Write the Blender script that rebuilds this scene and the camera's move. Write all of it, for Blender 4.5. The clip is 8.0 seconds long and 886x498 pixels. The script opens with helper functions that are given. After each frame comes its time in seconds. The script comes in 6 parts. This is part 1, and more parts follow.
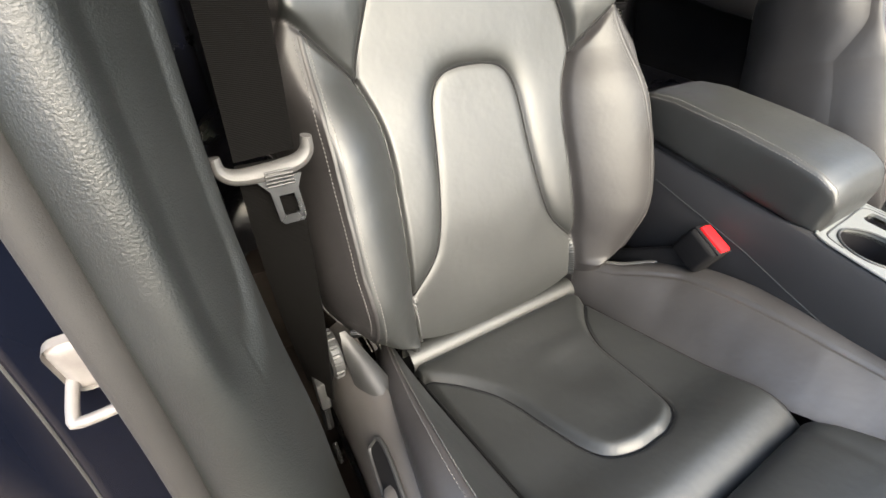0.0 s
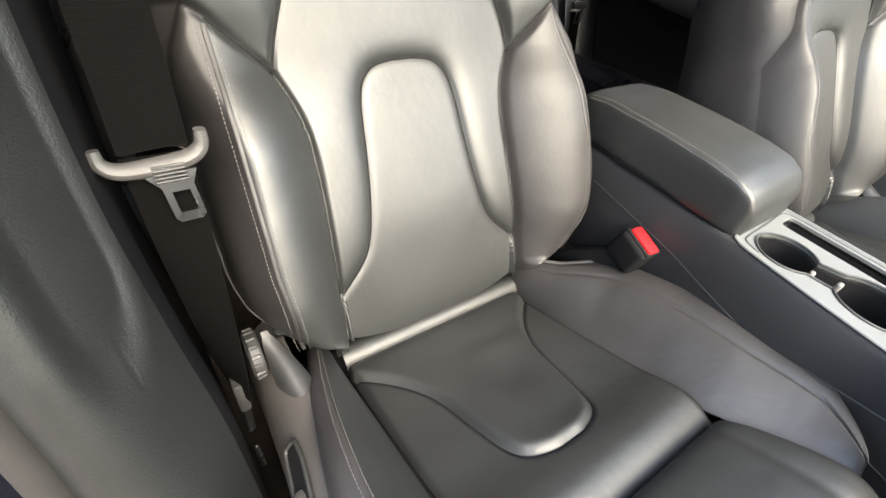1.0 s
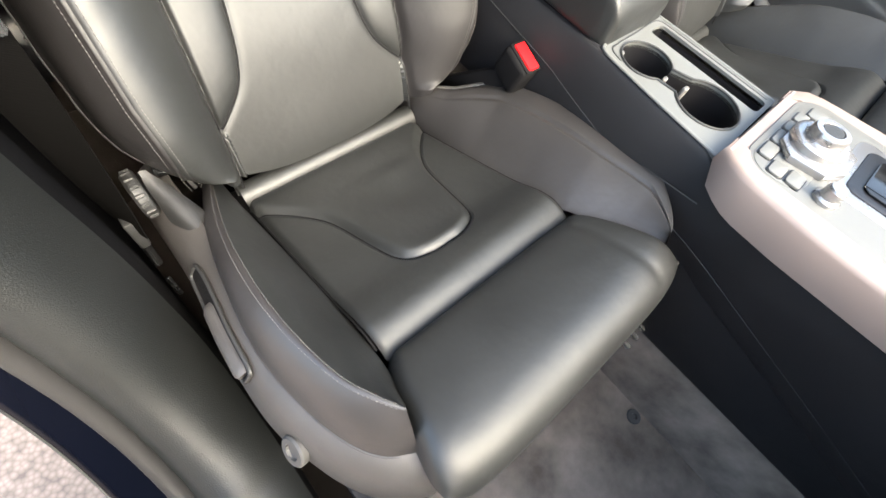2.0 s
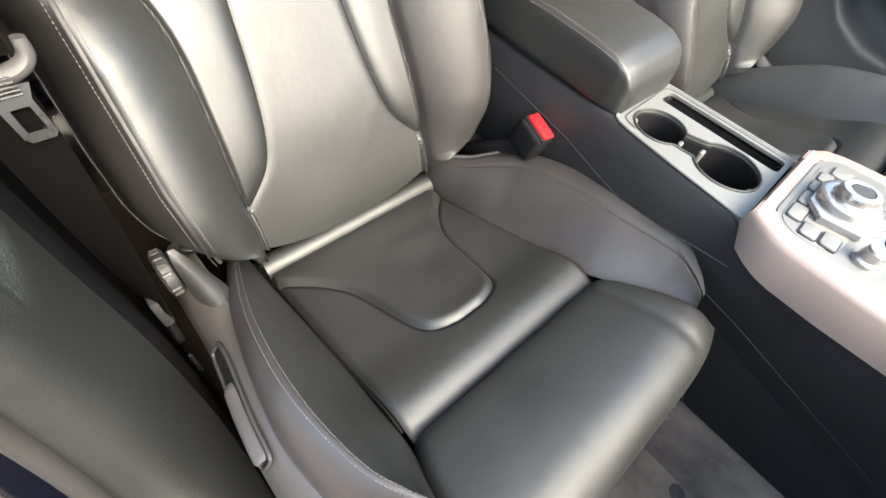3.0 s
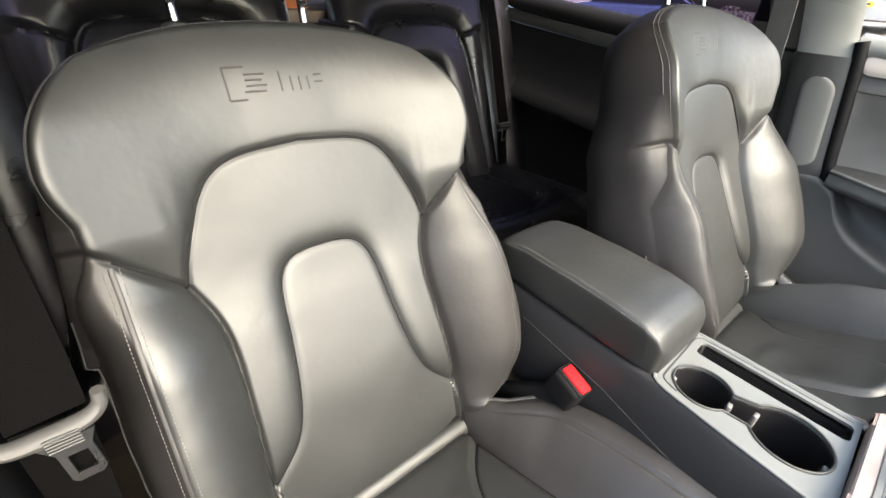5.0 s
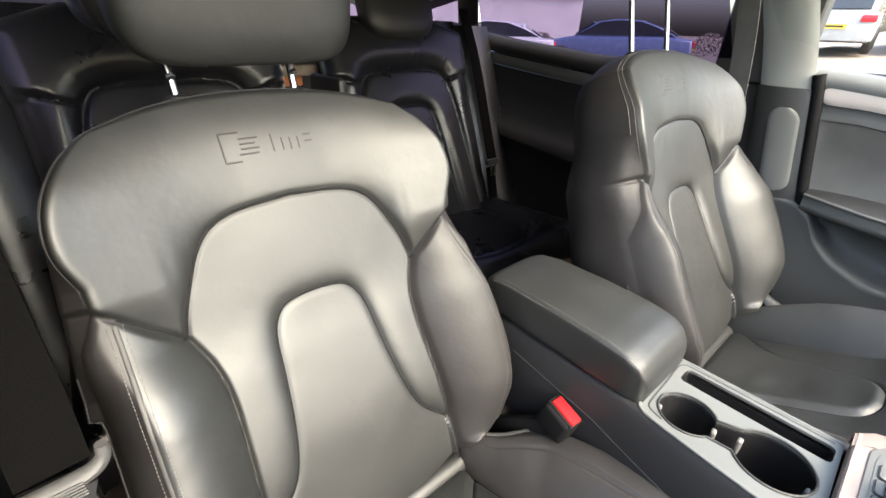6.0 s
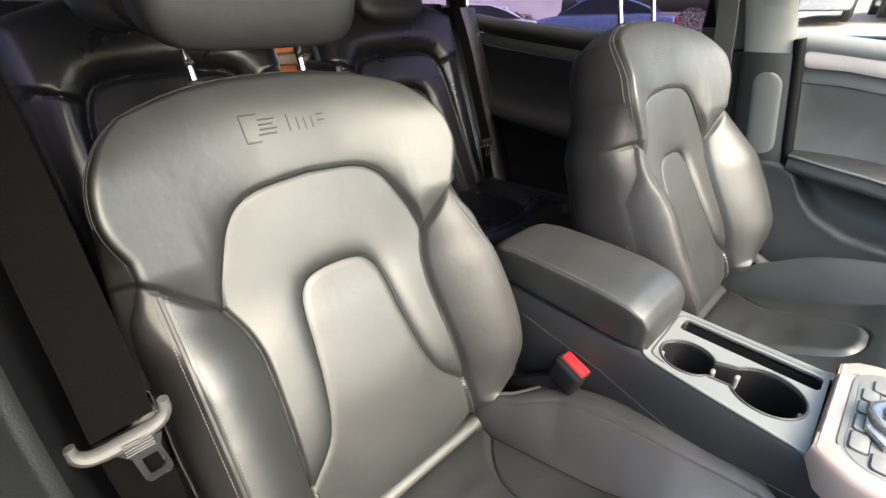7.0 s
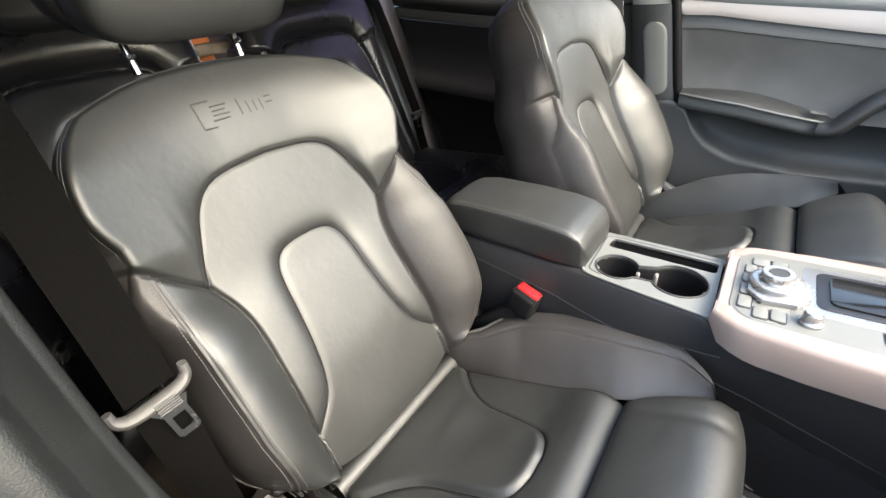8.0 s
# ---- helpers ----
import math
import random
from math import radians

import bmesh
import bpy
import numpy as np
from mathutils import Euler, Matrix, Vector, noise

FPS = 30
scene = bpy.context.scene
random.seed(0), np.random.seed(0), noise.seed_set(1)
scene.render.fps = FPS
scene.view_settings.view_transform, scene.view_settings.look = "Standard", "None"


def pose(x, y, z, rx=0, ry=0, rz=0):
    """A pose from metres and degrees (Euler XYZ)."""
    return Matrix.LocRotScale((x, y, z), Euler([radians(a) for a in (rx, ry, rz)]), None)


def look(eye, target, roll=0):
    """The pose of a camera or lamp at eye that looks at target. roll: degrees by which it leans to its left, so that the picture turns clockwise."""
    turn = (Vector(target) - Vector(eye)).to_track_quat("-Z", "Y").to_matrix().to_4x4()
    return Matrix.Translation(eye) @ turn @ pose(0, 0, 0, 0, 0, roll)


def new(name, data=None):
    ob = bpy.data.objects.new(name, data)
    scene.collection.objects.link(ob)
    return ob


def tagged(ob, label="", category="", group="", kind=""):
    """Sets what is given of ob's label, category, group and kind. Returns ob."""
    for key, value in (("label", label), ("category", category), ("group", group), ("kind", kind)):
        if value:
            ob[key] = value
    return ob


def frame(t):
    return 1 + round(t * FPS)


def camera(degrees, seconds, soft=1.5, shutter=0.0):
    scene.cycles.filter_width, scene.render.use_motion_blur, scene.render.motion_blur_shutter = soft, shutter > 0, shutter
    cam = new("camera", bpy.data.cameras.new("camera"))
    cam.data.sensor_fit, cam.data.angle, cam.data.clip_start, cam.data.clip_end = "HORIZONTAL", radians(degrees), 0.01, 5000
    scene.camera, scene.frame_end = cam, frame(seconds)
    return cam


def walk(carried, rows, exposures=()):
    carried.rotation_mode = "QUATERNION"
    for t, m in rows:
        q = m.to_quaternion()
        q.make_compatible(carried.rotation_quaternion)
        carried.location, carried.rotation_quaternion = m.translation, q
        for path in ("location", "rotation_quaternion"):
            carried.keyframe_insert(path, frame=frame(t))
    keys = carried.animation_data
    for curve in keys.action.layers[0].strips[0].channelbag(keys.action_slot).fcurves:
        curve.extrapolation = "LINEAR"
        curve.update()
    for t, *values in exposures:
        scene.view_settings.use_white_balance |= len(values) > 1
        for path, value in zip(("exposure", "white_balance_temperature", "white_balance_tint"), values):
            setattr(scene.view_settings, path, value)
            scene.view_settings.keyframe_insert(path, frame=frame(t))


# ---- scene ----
cam = camera(93.2, 8.0)
PATH = [
    (0, (-0.315, -0.28, 1.054), (0.533, 0.932, -0.292), 5.8),
    (0.5, (-0.278, -0.283, 1.044), (0.622, 0.894, -0.3), 7.7),
    (1, (-0.26, -0.302, 1.06), (0.668, 0.833, -0.3), 9.5),
    (1.5, (-0.237, -0.368, 1.071), (0.637, 0.289, -0.604), 18.0),
    (1.6, (-0.229, -0.38, 1.07), (0.625, 0.201, -0.643), 19.6),
    (1.7, (-0.228, -0.386, 1.073), (0.607, 0.128, -0.67), 21.3),
    (2.8, (-0.226, -0.362, 1.074), (0.685, 0.272, -0.591), 15.7),
    (3, (-0.224, -0.36, 1.077), (0.698, 0.367, -0.542), 13.1),
    (3.5, (-0.214, -0.339, 1.104), (0.753, 0.561, -0.397), 9.2),
    (4, (-0.202, -0.319, 1.121), (0.825, 0.743, -0.227), 6.9),
    (4.5, (-0.203, -0.3, 1.135), (0.88, 0.876, -0.066), 5.7),
    (5, (-0.186, -0.289, 1.167), (0.947, 0.972, 0.105), 4.6),
    (5.2, (-0.18, -0.291, 1.179), (0.961, 0.997, 0.161), 3.7),
    (6.3, (-0.189, -0.318, 1.196), (0.988, 1.0, 0.26), 1.7),
    (6.5, (-0.216, -0.318, 1.185), (0.942, 0.997, 0.219), 1.1),
    (7, (-0.232, -0.329, 1.186), (0.949, 0.951, 0.202), -0.5),
    (7.5, (-0.266, -0.339, 1.182), (0.957, 0.872, 0.164), -1.8),
    (7.8, (-0.288, -0.353, 1.176), (0.987, 0.771, 0.122), -3.0),
    (8, (-0.31, -0.364, 1.188), (1.013, 0.683, 0.113), -4.7),
]
walk(cam, [(t, look(eye, target, roll)) for t, eye, target, roll in PATH], exposures=[(0.0, 3.40, 6550, 5), (3.0, 3.42, 6550, 5), (4.5, 3.30, 6550, 5), (6.5, 3.24, 6500, 5), (8.0, 3.32, 6550, 5)])

# ---- world, sun, exposure ----
world = bpy.data.worlds.new("sky")
scene.world = world
world.use_nodes = True
wn = world.node_tree
sky = wn.nodes.new("ShaderNodeTexSky")
sky.sky_type, sky.sun_disc = "NISHITA", False
sky.sun_elevation, sky.sun_rotation = radians(44), radians(180)
sky.air_density, sky.dust_density, sky.ozone_density = 1.0, 6.0, 1.0
wn.links.new(sky.outputs[0], wn.nodes["Background"].inputs[0])
wn.nodes["Background"].inputs[1].default_value = 0.15
sun = new("sun", bpy.data.lights.new("sun", "SUN"))
sun.data.energy, sun.data.angle, sun.data.color = 0.12, radians(60), (1.0, 0.96, 0.9)
sun.matrix_world = look((0, 0, 0), (0.0, 0.719, -0.695))


# ---- materials ----
def node(m, kind, **values):
    n = m.node_tree.nodes.new(kind)
    for k, v in values.items():
        n.inputs[k.replace("_", " ")].default_value = v
    return n


def material(name, color, rough, metal=0.0, grain=400.0, bump=0.1, vary=0.12, stain=6.0, spec=0.5, spread=0.08, coat=0.0):
    """A procedural surface: a fine grain in the relief, and stains at a larger scale in colour and gloss."""
    m = bpy.data.materials.new(name)
    m.use_nodes = True
    t = m.node_tree
    b = t.nodes["Principled BSDF"]
    b.inputs["Metallic"].default_value = metal
    b.inputs["Specular IOR Level"].default_value = spec
    b.inputs["Coat Weight"].default_value = coat
    b.inputs["Coat Roughness"].default_value = 0.12
    co = t.nodes.new("ShaderNodeTexCoord")
    big = node(m, "ShaderNodeTexNoise", Scale=stain, Detail=5.0, Roughness=0.6)
    fine = node(m, "ShaderNodeTexNoise", Scale=grain, Detail=3.0, Roughness=0.6)
    t.links.new(co.outputs["Object"], big.inputs["Vector"])
    t.links.new(co.outputs["Object"], fine.inputs["Vector"])
    ramp = t.nodes.new("ShaderNodeMapRange")
    ramp.inputs["From Min"].default_value, ramp.inputs["From Max"].default_value = 0.3, 0.7
    ramp.inputs["To Min"].default_value, ramp.inputs["To Max"].default_value = 1 - vary, 1 + vary
    t.links.new(big.outputs["Fac"], ramp.inputs["Value"])
    mul = t.nodes.new("ShaderNodeVectorMath")
    mul.operation = "SCALE"
    mul.inputs[0].default_value = color
    t.links.new(ramp.outputs[0], mul.inputs["Scale"])
    t.links.new(mul.outputs[0], b.inputs["Base Color"])
    mix = t.nodes.new("ShaderNodeMapRange")
    mix.inputs["From Min"].default_value, mix.inputs["From Max"].default_value = 0.3, 0.7
    mix.inputs["To Min"].default_value, mix.inputs["To Max"].default_value = rough - spread, rough + spread
    t.links.new(big.outputs["Fac"], mix.inputs["Value"])
    t.links.new(mix.outputs[0], b.inputs["Roughness"])
    if bump:
        bp = node(m, "ShaderNodeBump", Strength=bump, Distance=0.001)
        t.links.new(fine.outputs["Fac"], bp.inputs["Height"])
        t.links.new(bp.outputs[0], b.inputs["Normal"])
    return m


def leather(name, color, rough, spec=0.6):
    """Grained hide: cells of about a millimetre, faint soft creases, gloss that wanders."""
    m = material(name, color, rough, grain=60.0, bump=0.0, vary=0.18, stain=9.0, spread=0.05, spec=spec)
    t = m.node_tree
    b = t.nodes["Principled BSDF"]
    co = t.nodes["Texture Coordinate"]
    cells = t.nodes.new("ShaderNodeTexVoronoi")
    cells.feature = "DISTANCE_TO_EDGE"
    cells.inputs["Scale"].default_value = 620.0
    t.links.new(co.outputs["Object"], cells.inputs["Vector"])
    soft = node(m, "ShaderNodeTexNoise", Scale=22.0, Detail=3.0, Roughness=0.55)
    t.links.new(co.outputs["Object"], soft.inputs["Vector"])
    b1 = node(m, "ShaderNodeBump", Strength=0.17, Distance=0.008)
    t.links.new(soft.outputs["Fac"], b1.inputs["Height"])
    fold = node(m, "ShaderNodeTexNoise", Scale=75.0, Detail=2.0, Roughness=0.5)
    t.links.new(co.outputs["Object"], fold.inputs["Vector"])
    b0 = node(m, "ShaderNodeBump", Strength=0.06, Distance=0.002)
    t.links.new(fold.outputs["Fac"], b0.inputs["Height"])
    t.links.new(b0.outputs[0], b1.inputs["Normal"])
    b2 = node(m, "ShaderNodeBump", Strength=0.12, Distance=0.0006)
    t.links.new(cells.outputs["Distance"], b2.inputs["Height"])
    t.links.new(b1.outputs[0], b2.inputs["Normal"])
    t.links.new(b2.outputs[0], b.inputs["Normal"])
    return m


def glass(name, tint, gloss=0.06):
    """A thin pane: it lets tinted light through and mirrors a little."""
    m = bpy.data.materials.new(name)
    m.use_nodes = True
    t = m.node_tree
    t.nodes.remove(t.nodes["Principled BSDF"])
    a = t.nodes.new("ShaderNodeBsdfTransparent")
    a.inputs[0].default_value = (*tint, 1)
    g = t.nodes.new("ShaderNodeBsdfGlossy")
    g.inputs["Roughness"].default_value = 0.02
    mx = t.nodes.new("ShaderNodeMixShader")
    mx.inputs[0].default_value = gloss
    t.links.new(a.outputs[0], mx.inputs[1])
    t.links.new(g.outputs[0], mx.inputs[2])
    t.links.new(mx.outputs[0], t.nodes["Material Output"].inputs[0])
    return m


def webbing(name, color):
    m = material(name, color, 0.85, grain=900, bump=0.1, vary=0.1, stain=20, spec=0.03)
    t = m.node_tree
    w = node(m, "ShaderNodeTexWave", Scale=260.0, Distortion=0.6)
    w.bands_direction = "Z"
    t.links.new(t.nodes["Texture Coordinate"].outputs["Object"], w.inputs["Vector"])
    bp = node(m, "ShaderNodeBump", Strength=0.5, Distance=0.0008)
    t.links.new(w.outputs["Fac"], bp.inputs["Height"])
    t.links.new(bp.outputs[0], t.nodes["Principled BSDF"].inputs["Normal"])
    return m


LEATHER = leather("black_leather", (0.0105, 0.0116, 0.0112), 0.51, 0.72)
# the same hide with its gloss cut, to look shaded on flanks and inner bolster
LEATHER_SIDE = leather("black_leather_side", (0.0150, 0.0143, 0.0146), 0.50, 0.38)
# a lighter copy of the seat leather, for faces lit through the open doorway
LEATHER_LIT = leather("lit_outer_leather", (0.027, 0.0252, 0.0248), 0.43, 0.7)
# seat leather lightened again: light from above is put into the inner bolster's colour
LEATHER_BOLSTER = leather("lit_bolster_leather", (0.0235, 0.0222, 0.0218), 0.42, 0.80)
THREAD = material("grey_thread", (0.066, 0.064, 0.062), 0.8, grain=1500, bump=0.2)
PIPING = material("grey_piping", (0.034, 0.034, 0.036), 0.7, grain=800)
PLASTIC = material("black_plastic", (0.011, 0.011, 0.012), 0.55, grain=1100, bump=0.35, vary=0.1, spec=0.3)
PLASTIC_GREY = material("charcoal_plastic", (0.022, 0.0225, 0.0225), 0.42, grain=1200, bump=0.35, vary=0.1)
PILLAR = material("grained_trim", (0.0085, 0.0098, 0.0095), 0.50, grain=650, bump=0.55, vary=0.1, spec=0.55)
VALANCE = material("dusty_charcoal_plastic", (0.050, 0.047, 0.045), 0.45, grain=1200, bump=0.35, vary=0.12, stain=14)
SATIN = material("satin_grey_panel", (0.105, 0.109, 0.104), 0.38, grain=1500, bump=0.08, vary=0.06)
ALU = material("brushed_aluminium", (0.27, 0.215, 0.19), 0.45, metal=0.2, grain=900, bump=0.06, vary=0.05)
# the console's aluminium in a lighter copy, so the door strip looks brightly lit
DOOR_ALU = material("lit_door_aluminium", (0.52, 0.47, 0.435), 0.45, metal=0.1, grain=900, bump=0.06, vary=0.05)
# smoother leather, its black deepened to stand in for the shade in the rear
LEATHER_REAR = leather("shaded_rear_leather", (0.0060, 0.0060, 0.0072), 0.30, 0.55)
CHROME = material("chrome", (0.42, 0.41, 0.41), 0.24, metal=1.0, grain=300, bump=0.02, vary=0.03, spread=0.05)
SHROUD = material("clouded_plastic", (0.125, 0.117, 0.112), 0.45, grain=300, bump=0.2, vary=0.25, stain=40)
STEEL = material("zinc_steel", (0.30, 0.31, 0.32), 0.26, metal=1.0, grain=500, bump=0.08)
GREY_BAR = material("grey_plastic", (0.052, 0.051, 0.049), 0.5, grain=1300, bump=0.3)
GRIPPER = material("pale_grey_gripper", (0.12, 0.118, 0.113), 0.4, grain=1300, bump=0.1)
RED = material("red_button", (0.62, 0.006, 0.010), 0.7, grain=900, bump=0.1, vary=0.05, spec=0.2)
# the black webbing in a lighter copy, for the light on the far belt
BELT_LIT = webbing("lit_webbing", (0.13, 0.13, 0.125))
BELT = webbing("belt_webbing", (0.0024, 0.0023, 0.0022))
CARPET = material("carpet", (0.20, 0.165, 0.135), 0.95, grain=1400, bump=1.0, vary=0.45, stain=11, spec=0.1)
# kept near black, in place of the deep shade behind the near pillar
CARPET_DARK = material("dark_carpet", (0.028, 0.024, 0.021), 0.95, grain=1400, bump=1.0, vary=0.3, stain=11, spec=0.05)
LINING = material("roof_lining", (0.70, 0.69, 0.67), 0.95, grain=1500, bump=0.5, vary=0.05, spec=0.1)
LINING_LIGHT = material("light_pillar_trim", (0.20, 0.205, 0.195), 0.9, grain=1500, bump=0.4, vary=0.05, spec=0.2)
SEAL = material("grey_seal", (0.020, 0.0195, 0.019), 0.6, grain=900, bump=0.3, spec=0.3)
PAD_DARK = material("dark_grey_pad", (0.095, 0.098, 0.094), 0.75, grain=1200, bump=0.3, vary=0.08)
FLANK = material("soft_charcoal_panel", (0.0105, 0.0105, 0.0118), 0.55, grain=1300, bump=0.4, vary=0.12, stain=8.0, spec=0.4)
SILVER = material("satin_silver", (0.36, 0.355, 0.35), 0.27, metal=0.8, grain=600, bump=0.05, vary=0.05)
KEY_GREY = material("pale_grey_keys", (0.125, 0.127, 0.120), 0.4, grain=1500, bump=0.08, vary=0.05)
DOOR_TRIM = material("charcoal_door_trim", (0.046, 0.047, 0.046), 0.55, grain=1200, bump=0.4, vary=0.1)
MATT = material("matt_black", (0.006, 0.006, 0.0065), 0.7, grain=900, bump=0.3, spec=0.12)
RUBBER = material("rubber_seal", (0.018, 0.018, 0.018), 0.6, grain=600, bump=0.2)
PAINT = material("dark_blue_paint", (0.0018, 0.0024, 0.0050), 0.25, grain=300, bump=0.0, spec=0.06, vary=0.05, spread=0.03)
HOLE = material("black_liner", (0.008, 0.008, 0.009), 0.35, grain=900, bump=0.1)
DOORCLOTH = leather("door_insert", (0.072, 0.071, 0.068), 0.6)
PAD_GREY = material("soft_grey_pad", (0.13, 0.136, 0.134), 0.55, grain=1100, bump=0.4, vary=0.1)
CLEAR = glass("clear_glass", (0.90, 0.93, 0.92))
TINTED = glass("tinted_glass", (0.12, 0.104, 0.165), 0.04)
ORANGE = material("tan_card", (0.42, 0.13, 0.04), 0.7, grain=300, bump=0.2)


# ---- mesh helpers ----
def link(name, verts, faces, mat, parent=None, label="", smooth=True, normals=None):
    me = bpy.data.meshes.new(name)
    me.from_pydata([tuple(map(float, v)) for v in verts], [], [tuple(map(int, f)) for f in faces])
    me.update()
    if mat:
        me.materials.append(mat)
    if smooth:
        me.shade_smooth()
    if normals is not None:
        me.normals_split_custom_set_from_vertices([tuple(map(float, v)) for v in normals])
    ob = new(name, me)
    ob.parent = parent
    return tagged(ob, label)


def facing(pts):
    """The smooth normals of a grid of points."""
    n = np.cross(np.gradient(pts, axis=1), np.gradient(pts, axis=0))
    return n / (np.linalg.norm(n, axis=2, keepdims=True) + 1e-12)


def part(name, bm, mat, parent=None, label="", sharp=35.0):
    """Links a bmesh as one mesh object under a thing."""
    me = bpy.data.meshes.new(name)
    bmesh.ops.recalc_face_normals(bm, faces=bm.faces)
    bm.to_mesh(me)
    bm.free()
    me.materials.append(mat)
    me.shade_smooth()
    me.set_sharp_from_angle(angle=radians(sharp))
    ob = new(name, me)
    ob.parent = parent
    return tagged(ob, label)


def thing(name, label, category, at=(0, 0, 0), group="", kind=""):
    ob = new(name)
    ob.empty_display_size = 0.05
    ob.location = at
    return tagged(ob, label, category, group, kind)


def box(lo, hi, bevel=0.004, seg=2, m=None):
    bm = bmesh.new()
    bmesh.ops.create_cube(bm, size=1)
    lo, hi = Vector(lo), Vector(hi)
    for v in bm.verts:
        v.co = Vector([(lo[i] + hi[i]) / 2 + v.co[i] * (hi[i] - lo[i]) for i in range(3)])
    if bevel:
        bmesh.ops.bevel(bm, geom=bm.edges[:], offset=bevel, segments=seg, profile=0.5, affect="EDGES")
    if m is not None:
        bm.transform(m)
    return bm


def join(*bms):
    """Pieces of one and the same part, in one bmesh."""
    out = bms[0]
    for b in bms[1:]:
        me = bpy.data.meshes.new("piece")
        b.to_mesh(me)
        b.free()
        out.from_mesh(me)
        bpy.data.meshes.remove(me)
    return out


def lathe(profile, m, seg=32):
    """A turned body: profile of (radius, height), round the z axis, then placed by m."""
    bm = bmesh.new()
    rings = []
    for r, h in profile:
        rings.append([bm.verts.new((r * math.cos(2 * math.pi * k / seg), r * math.sin(2 * math.pi * k / seg), h)) for k in range(seg)])
    for a, b in zip(rings, rings[1:]):
        for k in range(seg):
            bm.faces.new((a[k], a[(k + 1) % seg], b[(k + 1) % seg], b[k]))
    if profile[0][0] > 1e-5:
        bm.faces.new(rings[0][::-1])
    if profile[-1][0] > 1e-5:
        bm.faces.new(rings[-1])
    bmesh.ops.remove_doubles(bm, verts=bm.verts, dist=1e-6)
    bm.transform(m)
    return bm


def along(p, q):
    """The pose that stands a turned body on p with its axis to q."""
    d = Vector(q) - Vector(p)
    return Matrix.Translation(p) @ d.to_track_quat("Z", "Y").to_matrix().to_4x4()


def rod(p, q, r, r2=None, seg=16):
    n = (Vector(q) - Vector(p)).length
    r2 = r if r2 is None else r2
    e = min(0.25 * min(r, r2), 0.002)
    return lathe([(r - e, 0), (r, e), (r2, n - e), (r2 - e, n)], along(p, q), seg)


def spline(ctrl, n):
    """n points evenly spread over a smooth curve through the control points."""
    c = np.asarray(ctrl, float)
    p = np.vstack([2 * c[0] - c[1], c, 2 * c[-1] - c[-2]])
    out = []
    for i in range(1, len(p) - 2):
        for s in np.linspace(0, 1, 24, endpoint=False):
            a, b, d, e = p[i - 1], p[i], p[i + 1], p[i + 2]
            out.append(0.5 * (2 * b + (d - a) * s + (2 * a - 5 * b + 4 * d - e) * s**2 + (3 * b - a - 3 * d + e) * s**3))
    out = np.array(out + [c[-1]])
    far = np.r_[0, np.cumsum(np.linalg.norm(np.diff(out, axis=0), axis=1))]
    k = np.linspace(0, far[-1], n)
    return np.stack([np.interp(k, far, out[:, j]) for j in range(out.shape[1])], 1)


def ease(x, xp, fp):
    """Like np.interp, but by a smooth curve."""
    c = spline(np.stack([xp, fp], 1), 400)
    return np.interp(x, c[:, 0], c[:, 1])


def grid(name, pts, mat, parent=None, label="", thick=0.0, flip=False):
    """A sheet from a grid of points (rows, columns, 3), with thickness to its back."""
    pts = np.asarray(pts, float)
    r, c = pts.shape[:2]
    i = np.arange(r * c).reshape(r, c)
    f = np.stack([i[:-1, :-1], i[:-1, 1:], i[1:, 1:], i[1:, :-1]], -1).reshape(-1, 4)
    if flip:
        f = f[:, ::-1]
    v = pts.reshape(-1, 3)
    if thick:
        du = np.gradient(pts, axis=1)
        dv = np.gradient(pts, axis=0)
        n = np.cross(du, dv).reshape(-1, 3)
        n /= np.linalg.norm(n, axis=1, keepdims=True) + 1e-12
        if flip:
            n = -n
        k = r * c
        back = f[:, ::-1] + k
        rim = np.r_[i[0, :], i[1:, -1], i[-1, -2::-1], i[-2:0:-1, 0]]
        nxt = np.roll(rim, -1)
        side = np.stack([nxt, rim, rim + k, nxt + k], 1)
        if flip:
            side = side[:, ::-1]
        v, f = np.vstack([v, v - n * thick]), np.vstack([f, back, side])
    ob = link(name, v, f, mat, parent, label)
    ob.data.set_sharp_from_angle(angle=radians(60))
    return ob


def sweep(name, path, shape, mat, parent=None, label="", up=(0, 0, 1), closed=True, scale=None):
    """A profile of (side, up) pairs drawn along a path."""
    path, shape = np.asarray(path, float), np.asarray(shape, float)
    t = np.gradient(path, axis=0)
    t /= np.linalg.norm(t, axis=1, keepdims=True)
    side = np.cross(t, np.broadcast_to(np.asarray(up, float), t.shape))
    side /= np.linalg.norm(side, axis=1, keepdims=True)
    top = np.cross(side, t)
    s = np.ones(len(path)) if scale is None else np.asarray(scale)
    pts = path[:, None] + s[:, None, None] * (shape[None, :, :1] * side[:, None] + shape[None, :, 1:] * top[:, None])
    n, k = pts.shape[:2]
    i = np.arange(n * k).reshape(n, k)
    j = np.roll(i, -1, axis=1) if closed else i[:, 1:]
    a = i if closed else i[:, :-1]
    f = np.stack([a[:-1], j[:-1], j[1:], a[1:]], -1).reshape(-1, 4).tolist()
    if closed:
        f += [i[0, ::-1].tolist(), i[-1].tolist()]
    ob = link(name, pts.reshape(-1, 3), f, mat, parent, label)
    bm = bmesh.new()
    bm.from_mesh(ob.data)
    bmesh.ops.recalc_face_normals(bm, faces=bm.faces)
    bm.to_mesh(ob.data)
    bm.free()
    ob.data.set_sharp_from_angle(angle=radians(40))
    return ob


def ring(rx, ry, n=12):
    a = np.arange(n) * 2 * math.pi / n
    return np.stack([rx * np.cos(a), ry * np.sin(a)], 1)


